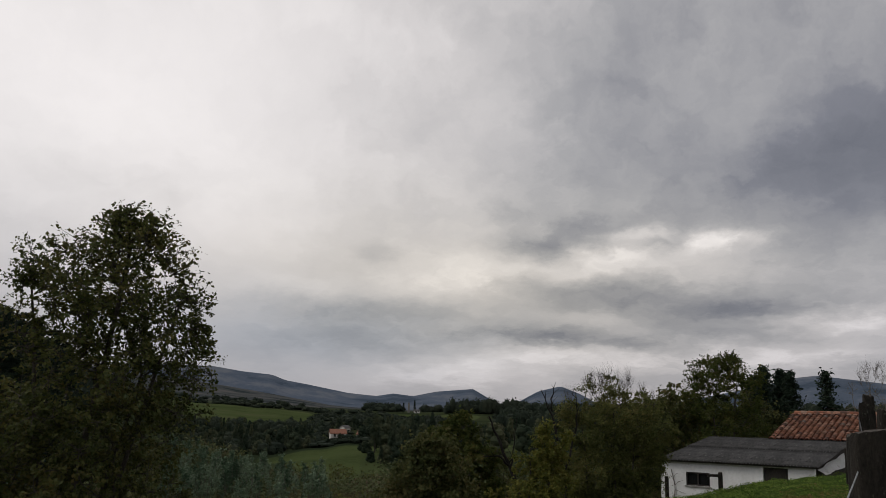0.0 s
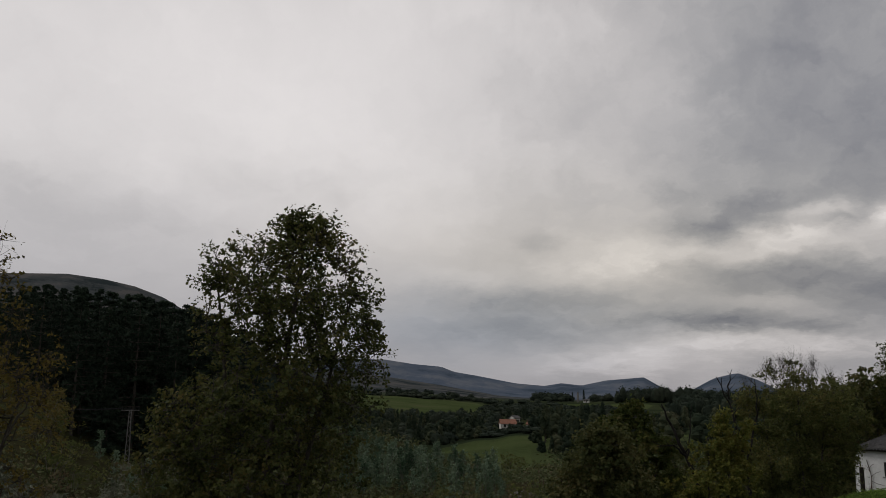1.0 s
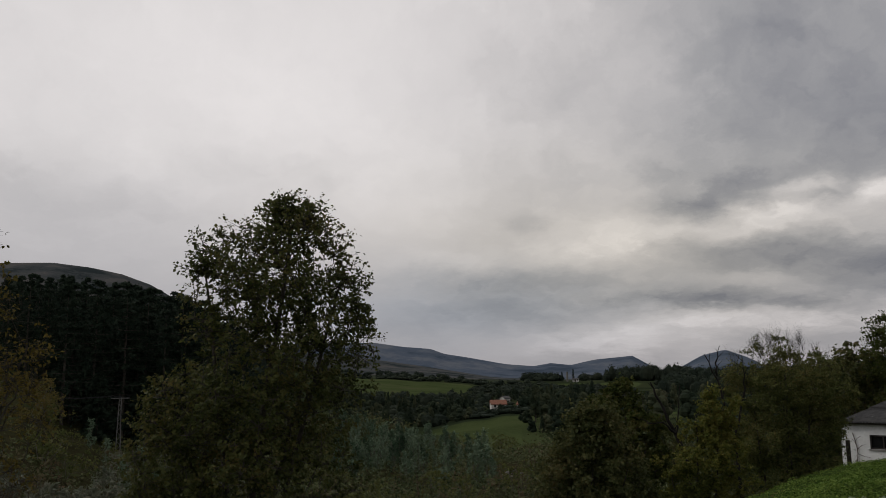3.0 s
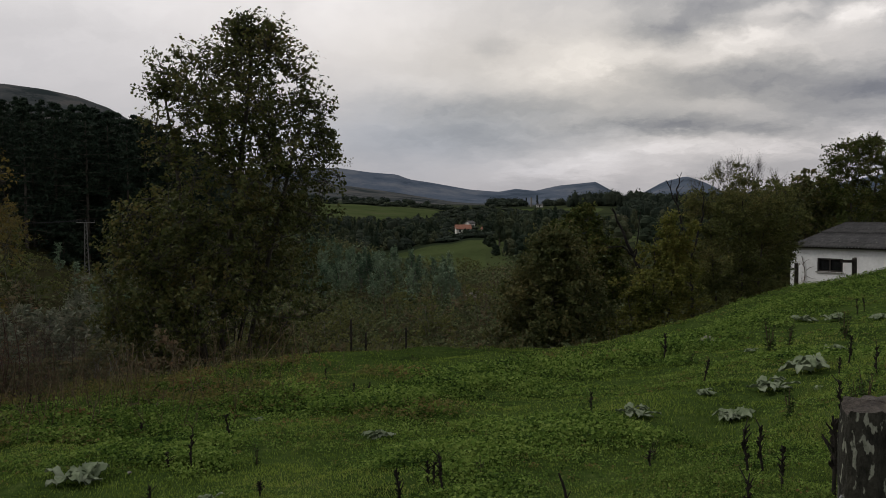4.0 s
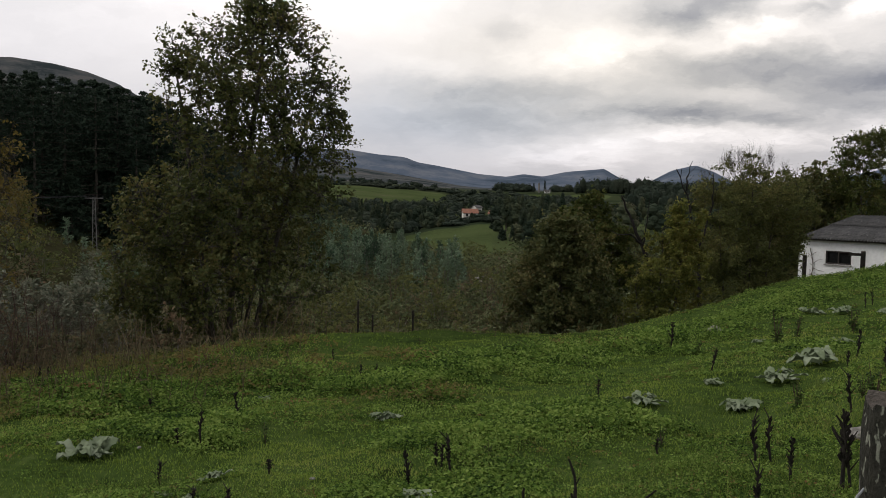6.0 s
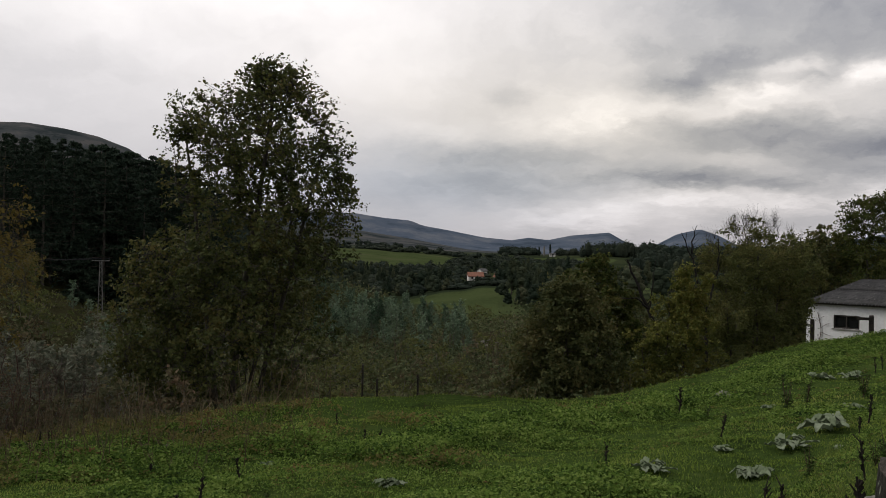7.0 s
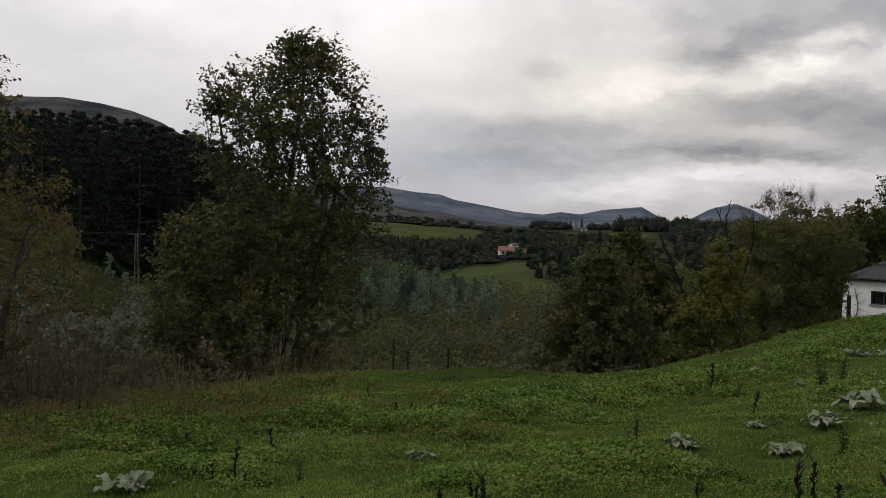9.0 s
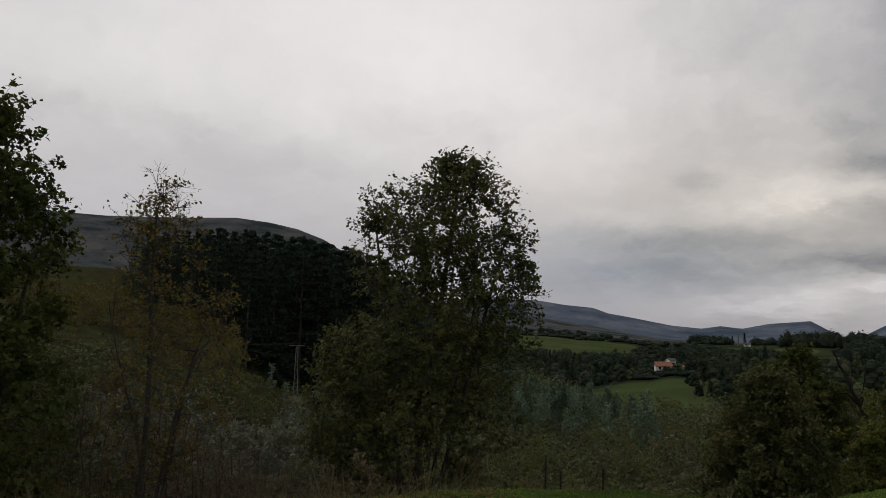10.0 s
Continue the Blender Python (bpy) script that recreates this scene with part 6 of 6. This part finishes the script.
def leafy_weed(seed):
    """A dock gone to seed: thin upright stems with small drooping leaves."""
    r = rng(seed)
    t = thing("dock_plant", "tall green dock weed with thin stems", "plant", group="dock plants")
    P = []
    for k in range(5):
        a, d = r.uniform(0, 6.283), r.uniform(0.05, 0.28)
        pts = [np.array((math.cos(a) * d * f, math.sin(a) * d * f, f * r.uniform(0.95, 1.0) * (1.0 if k == 0 else r.uniform(0.6, 0.95)))) for f in np.linspace(-0.03, 1, 7)]
        part("stem", joined_tube("stem", pts, np.linspace(0.014, 0.006, 7), 5, M_TWIG), t)
        for _ in range(26):
            f = r.uniform(0.05, 1.0) ** 1.4 * 6
            i = min(5, int(f))
            P.append(pts[i] + (pts[i + 1] - pts[i]) * (f - i) + r.normal(size=3) * np.array((0.07, 0.07, 0.03)))
    tagged(part("foliage", raw_mesh("foliage", *leaves(np.array(P), 0.13, r, 0.3, 0.45, 0.2), M_LEAF_WEED), t), kind="stuff")
    return t


docks = [leafy_weed(i + 60) for i in range(3)]
for i, (a, e, h) in enumerate(WEEDS):
    x, y, z = on_ground(a, e)
    s = h * math.hypot(x, y) * 0.01745
    m = pose(x, y, z, 0, 0, i * 77) @ Matrix.Diagonal((s, s, s, 1))
    if i < 3:
        docks[i].matrix_basis = m
    else:
        copy_thing(docks[i % 3], m @ Matrix.Diagonal((*(1 / v for v in docks[i % 3].scale), 1)))
roses = [rosette(i + 3, 0.6) for i in range(4)]
for i, (a, e, w) in enumerate(ROSETTES):
    x, y, z = on_ground(a, e)
    s = w * math.hypot(x, y) * 0.01745 / 0.6
    tilt = Vector((gz(x - 0.25, y) - gz(x + 0.25, y), gz(x, y - 0.25) - gz(x, y + 0.25), 0.5)).to_track_quat("Z", "Y").to_matrix().to_4x4()
    m = Matrix.Translation((x, y, z + 0.01)) @ tilt @ pose(0, 0, 0, 0, 0, q.uniform(0, 360)) @ Matrix.Diagonal((s * 1.15, s * 1.15, s * 0.95, 1))
    if i < 4:
        roses[i].matrix_basis = m
    else:
        copy_thing(roses[i % 4], m @ Matrix.Diagonal((*(1 / v for v in roses[i % 4].scale), 1)))
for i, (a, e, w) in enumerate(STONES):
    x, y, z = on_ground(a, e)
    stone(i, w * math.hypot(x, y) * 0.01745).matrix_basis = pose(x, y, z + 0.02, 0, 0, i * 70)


# ---- grass and herbs ----
def blades(n, seed, az0, az1, r0, r1, height, width, power=1.0):
    r = rng(seed)
    a = np.radians(r.uniform(az0, az1, n))
    d = r0 * (r1 / r0) ** (r.uniform(0, 1, n) ** power)
    return a, d, r


def meadow_mask(x, y):
    rr, azd = np.hypot(x, y), np.degrees(np.arctan2(x, y))
    return rr < np.interp(azd, CREST_AZ, CREST_R) + 1.5


def grass():
    n = 520000
    a, d, r = blades(n, 12, -48, 48, 3.0, 42, 0.1, 0.01)
    x, y = d * np.sin(a), d * np.cos(a)
    keep = meadow_mask(x, y) & (r.uniform(0, 1, n) < 0.72 + 0.5 * lumps(x, y, 0.30, 3.0) + 0.3 * lumps(x, y, 0.9, 5.0))
    x, y, d = x[keep], y[keep], d[keep]
    n = len(x)
    z = ground_z(x, y)
    tall = 0.5 + 0.5 * lumps(x, y, 1.1, 7.0)
    rough = smooth01((-x - 1.0) / 6.0) * smooth01((d - 12) / 5)
    h = r.uniform(0.010, 0.032, n) * (0.6 + 0.8 * tall) * (1 + 0.9 * rough) * np.clip(d / 9.0, 0.45, 1.0)
    w = 0.003 + 0.0011 * d
    t = r.uniform(0, 2 * math.pi, n)
    lx, ly = np.cos(t), np.sin(t)
    lean = r.uniform(0.2, 1.3, n) * h
    s = r.uniform(0, 2 * math.pi, n)
    sx, sy = np.cos(s) * w / 2, np.sin(s) * w / 2
    V = np.stack((np.stack((x - sx, y - sy, z - 0.01), -1), np.stack((x + sx, y + sy, z - 0.01), -1),
                  np.stack((x + lx * lean + sx * 0.3, y + ly * lean + sy * 0.3, z + h), -1), np.stack((x + lx * lean - sx * 0.3, y + ly * lean - sy * 0.3, z + h * 0.98), -1)), 1).reshape(-1, 3)
    me = raw_mesh("grass", V, np.arange(n * 4).reshape(-1, 4), M_GRASS)
    tagged(new("grass", me), "short damp green pasture grass", "grass", kind="stuff")


RANK = (  # rank leafy patches: place, half-lengths, turn in degrees, height of the plants
    (-0.8, 13.0, 2.4, 1.5, 8, 0.24), (1.5, 15.0, 2.3, 1.2, 25, 0.26), (4.4, 17.6, 3.0, 1.3, 46, 0.24), (8.6, 22.8, 4.6, 1.5, 48, 0.17), (13.6, 28.6, 5.2, 1.8, 48, 0.12),
    (0.4, 8.3, 1.1, 1.2, 30, 0.10), (1.3, 9.6, 0.9, 1.3, 20, 0.12), (0.2, 6.3, 0.9, 0.5, 20, 0.07), (-4.7, 11.8, 1.8, 1.3, -15, 0.15), (-7.0, 13.4, 2.4, 1.5, -20, 0.17), (-2.9, 9.2, 0.9, 0.9, 0, 0.10), (6.8, 14.0, 1.4, 1.4, 30, 0.09))
FADING = ((-7.2, 12.6, 3.6, 2.6, -20, 0.15), (-0.6, 11.6, 1.6, 0.6, 20, 0.12), (-3.2, 13.8, 1.9, 1.4, 0, 0.17), (-6.4, 16.2, 3.2, 2.0, -20, 0.22), (-1.2, 15.6, 1.7, 0.6, 8, 0.18), (2.4, 16.8, 1.8, 0.6, 20, 0.22), (-9.5, 15.5, 2.5, 2.5, 0, 0.24), (-3.8, 17.0, 1.2, 1.2, 0, 0.15), (15.5, 23.5, 4.0, 3.0, 40, 0.10))


def rankness(x, y, patches):
    """How thick the plants stand at a place, 0 to 1, and how tall."""
    best, tall = np.zeros_like(x), np.full_like(x, 0.1)
    ragged = 0.30 * lumps(x, y, 0.9, 1.0) + 0.24 * lumps(x, y, 0.34, 2.0)
    for px, py, a, b, turn, h in patches:
        c, s = math.cos(radians(turn)), math.sin(radians(turn))
        u, v = ((x - px) * c + (y - py) * s) / a, (-(x - px) * s + (y - py) * c) / b
        w = smooth01((1.3 + 1.6 * ragged - np.hypot(u, v)) / 0.9)
        tall = np.where(w > best, h, tall)
        best = np.maximum(best, w)
    return best, tall


def herbs(name, label, n, seed, mat, size, patches, sparse, k=10, dense=0.7):
    """Leafy plants: each a mound of broad leaves that lie open to the sky, thick in the patches and thin between them."""
    a, d, r = blades(n, seed, -46, 46, 3.2, 42, 0.1, 0.01)
    x, y = d * np.sin(a), d * np.cos(a)
    w, tall = rankness(x, y, patches)
    thin = sparse * (0.62 + 0.5 * terrace(x, y)) * smooth01(0.4 + 0.8 * lumps(x, y, 1.6, 3.0) + 0.5 * lumps(x, y, 0.5, 5.0)) * (1 - smooth01((y - 16.3) / 0.8) * smooth01((x + 3.4) / 0.8) * smooth01((2.2 - x) / 0.8))
    keep = meadow_mask(x, y) & (r.uniform(0, 1, n) < np.maximum(w * dense, thin))
    x, y, d, w, tall = x[keep], y[keep], d[keep], w[keep], tall[keep]
    n = len(x)
    tall = (0.05 + w * tall * r.uniform(0.35, 1.2, n)) * (0.75 + 0.35 * lumps(x, y, 0.7, 4.0))
    spread = 0.035 + 0.32 * tall
    f = r.uniform(0, 1, (n, k)) ** 0.6
    ox, oy = r.normal(size=(n, k)) * (spread[:, None] * (1.2 - 0.7 * f)), r.normal(size=(n, k)) * (spread[:, None] * (1.2 - 0.7 * f))
    pz = ground_z(x, y)[:, None] + f * tall[:, None] + 0.012
    facing = np.stack((ox * 2, oy * 2, np.full_like(ox, 0.30)), -1).reshape(-1, 3)
    V, F = leaves(np.stack((x[:, None] + ox, y[:, None] + oy, pz), -1).reshape(-1, 3), size * np.repeat(np.minimum(0.42 + 0.052 * d, 1.4) * (0.75 + 0.45 * w), k)[:, None], r, 0.35, 0.75, 0.0, facing, 0.45)
    tagged(new(name, raw_mesh(name, V, F, mat)), label, "herbs", kind="stuff")


grass()
herbs("meadow_herbs", "low leafy clover and nettle patches in the pasture", 230000, 13, M_WEED, 0.041, RANK, 0.46, 8)
herbs("fading_herbs", "browning weeds and dock along the pasture edge", 80000, 14, M_WEED_BROWN, 0.042, FADING, 0.10, 10, 0.42)


def grass_tufts():
    """Rank tufts of coarser grass that the sheep have left."""
    r = rng(18)
    x, y, s = [], [], []
    for px, py, w, m in ((2.6, 8.6, 0.5, 160), (3.1, 9.6, 0.4, 120), (3.9, 7.9, 0.35, 120), (1.9, 6.4, 0.5, 160), (2.5, 5.6, 0.5, 160), (5.2, 9.6, 0.4, 140), (1.2, 5.2, 0.5, 150), (4.4, 9.9, 0.3, 110), (-1.5, 5.8, 0.4, 100), (-2.6, 6.6, 0.4, 100), (-0.4, 5.0, 0.4, 120), (6.0, 12.4, 0.5, 120), (3.4, 12.4, 0.6, 120), (3.3, 6.4, 0.4, 130)):
        x.append(px + r.normal(size=m) * w * 0.5), y.append(py + r.normal(size=m) * w * 0.5), s.append(np.full(m, w))
    x, y, s = np.concatenate(x), np.concatenate(y), np.concatenate(s)
    n = len(x)
    z = ground_z(x, y)
    h, w = r.uniform(0.06, 0.17, n) * (0.7 + s), r.uniform(0.005, 0.010, n)
    t, k = r.uniform(0, 2 * math.pi, n), r.uniform(0, 2 * math.pi, n)
    lean = h * r.uniform(0.2, 0.9, n)
    lx, ly, sx, sy = np.cos(t) * lean, np.sin(t) * lean, np.cos(k) * w / 2, np.sin(k) * w / 2
    V = np.stack((np.stack((x - sx, y - sy, z - 0.01), -1), np.stack((x + sx, y + sy, z - 0.01), -1),
                  np.stack((x + lx + sx * 0.3, y + ly + sy * 0.3, z + h), -1), np.stack((x + lx - sx * 0.3, y + ly - sy * 0.3, z + h * 0.97), -1)), 1).reshape(-1, 3)
    tagged(new("grass_tufts", raw_mesh("grass_tufts", V, np.arange(n * 4).reshape(-1, 4), M_TUFT)), "coarse yellow-green grass tufts in the pasture", "grass", kind="stuff")


grass_tufts()


def dry_stems():
    """Dead upright stems of last summer's weeds, thickest along the edge of the slope."""
    r = rng(15)
    segs = []
    for _ in range(560):
        a = r.uniform(-40, 12)
        rc = np.interp(a, CREST_AZ, CREST_R)
        d = rc - abs(r.normal()) * 4.5 * (1.4 if a < -12 else 0.8) + 1.0
        d = max(d, 11.5 + r.uniform(0, 2))
        if (a > -10 and r.uniform() < 0.9) or (a > -19 and r.uniform() < 0.5):
            continue
        x, y = spot(a, d)
        z = gz(x, y)
        h = r.uniform(0.25, 0.9) * (1.0 if a < -8 else 0.6)
        e = np.array((x + r.normal() * 0.28 * h, y + r.normal() * 0.28 * h, z + h))
        segs.append(((x, y, z - 0.02), e, 0.0055, 0.003))
        for _k in range(6):
            f = r.uniform(0.4, 1.0)
            p = np.array((x, y, z)) * (1 - f) + e * f
            segs.append((p, p + np.array((r.normal() * 0.07, r.normal() * 0.07, abs(r.normal()) * 0.09)), 0.0035, 0.0025))
    for _ in range(90):
        a = r.uniform(-29, -9)
        x, y = spot(a, np.interp(a, CREST_AZ, CREST_R) - abs(r.normal()) * 1.8 + 0.6)
        z, h = gz(x, y), r.uniform(0.45, 1.1)
        e = np.array((x + r.normal() * 0.2 * h, y + r.normal() * 0.2 * h, z + h))
        segs.append(((x, y, z - 0.02), e, 0.008, 0.005))
    tagged(new("dry_stems", raw_mesh("dry_stems", *tubes(segs, 3), M_STRAW)), "dry straw-coloured weed stems at the pasture edge", "weeds", kind="stuff")


dry_stems()


def tall_grass():
    """Rank yellowing grass left standing along the edge of the slope."""
    r = rng(16)
    n = 7000
    a = r.uniform(-42, 14, n)
    rc = np.interp(a, CREST_AZ, CREST_R)
    d = rc + 1.2 - np.abs(r.normal(size=n)) * np.interp(a, (-42, -14, -4, 14), (3.0, 1.7, 0.9, 0.6))
    x, y = d * np.sin(np.radians(a)), d * np.cos(np.radians(a))
    keep = lumps(x, y, 0.9, 8.0) + r.uniform(-0.5, 0.5, n) > np.interp(a, (-42, -16, -10, 14), (-0.35, 0.0, 0.45, 0.8))
    x, y = x[keep], y[keep]
    n = len(x)
    z = ground_z(x, y)
    h, w = r.uniform(0.08, 0.30, n), r.uniform(0.008, 0.016, n)
    t, s = r.uniform(0, 2 * math.pi, n), r.uniform(0, 2 * math.pi, n)
    lx, ly = np.cos(t) * h * r.uniform(0.1, 0.6, n), np.sin(t) * h * r.uniform(0.1, 0.6, n)
    sx, sy = np.cos(s) * w / 2, np.sin(s) * w / 2
    V = np.stack((np.stack((x - sx, y - sy, z - 0.01), -1), np.stack((x + sx, y + sy, z - 0.01), -1),
                  np.stack((x + lx + sx * 0.3, y + ly + sy * 0.3, z + h), -1), np.stack((x + lx - sx * 0.3, y + ly - sy * 0.3, z + h * 0.97), -1)), 1).reshape(-1, 3)
    tagged(new("tall_grass", raw_mesh("tall_grass", V, np.arange(n * 4).reshape(-1, 4), M_TALLGRASS)), "tall yellowing grass along the pasture edge", "grass", kind="stuff")


tall_grass()
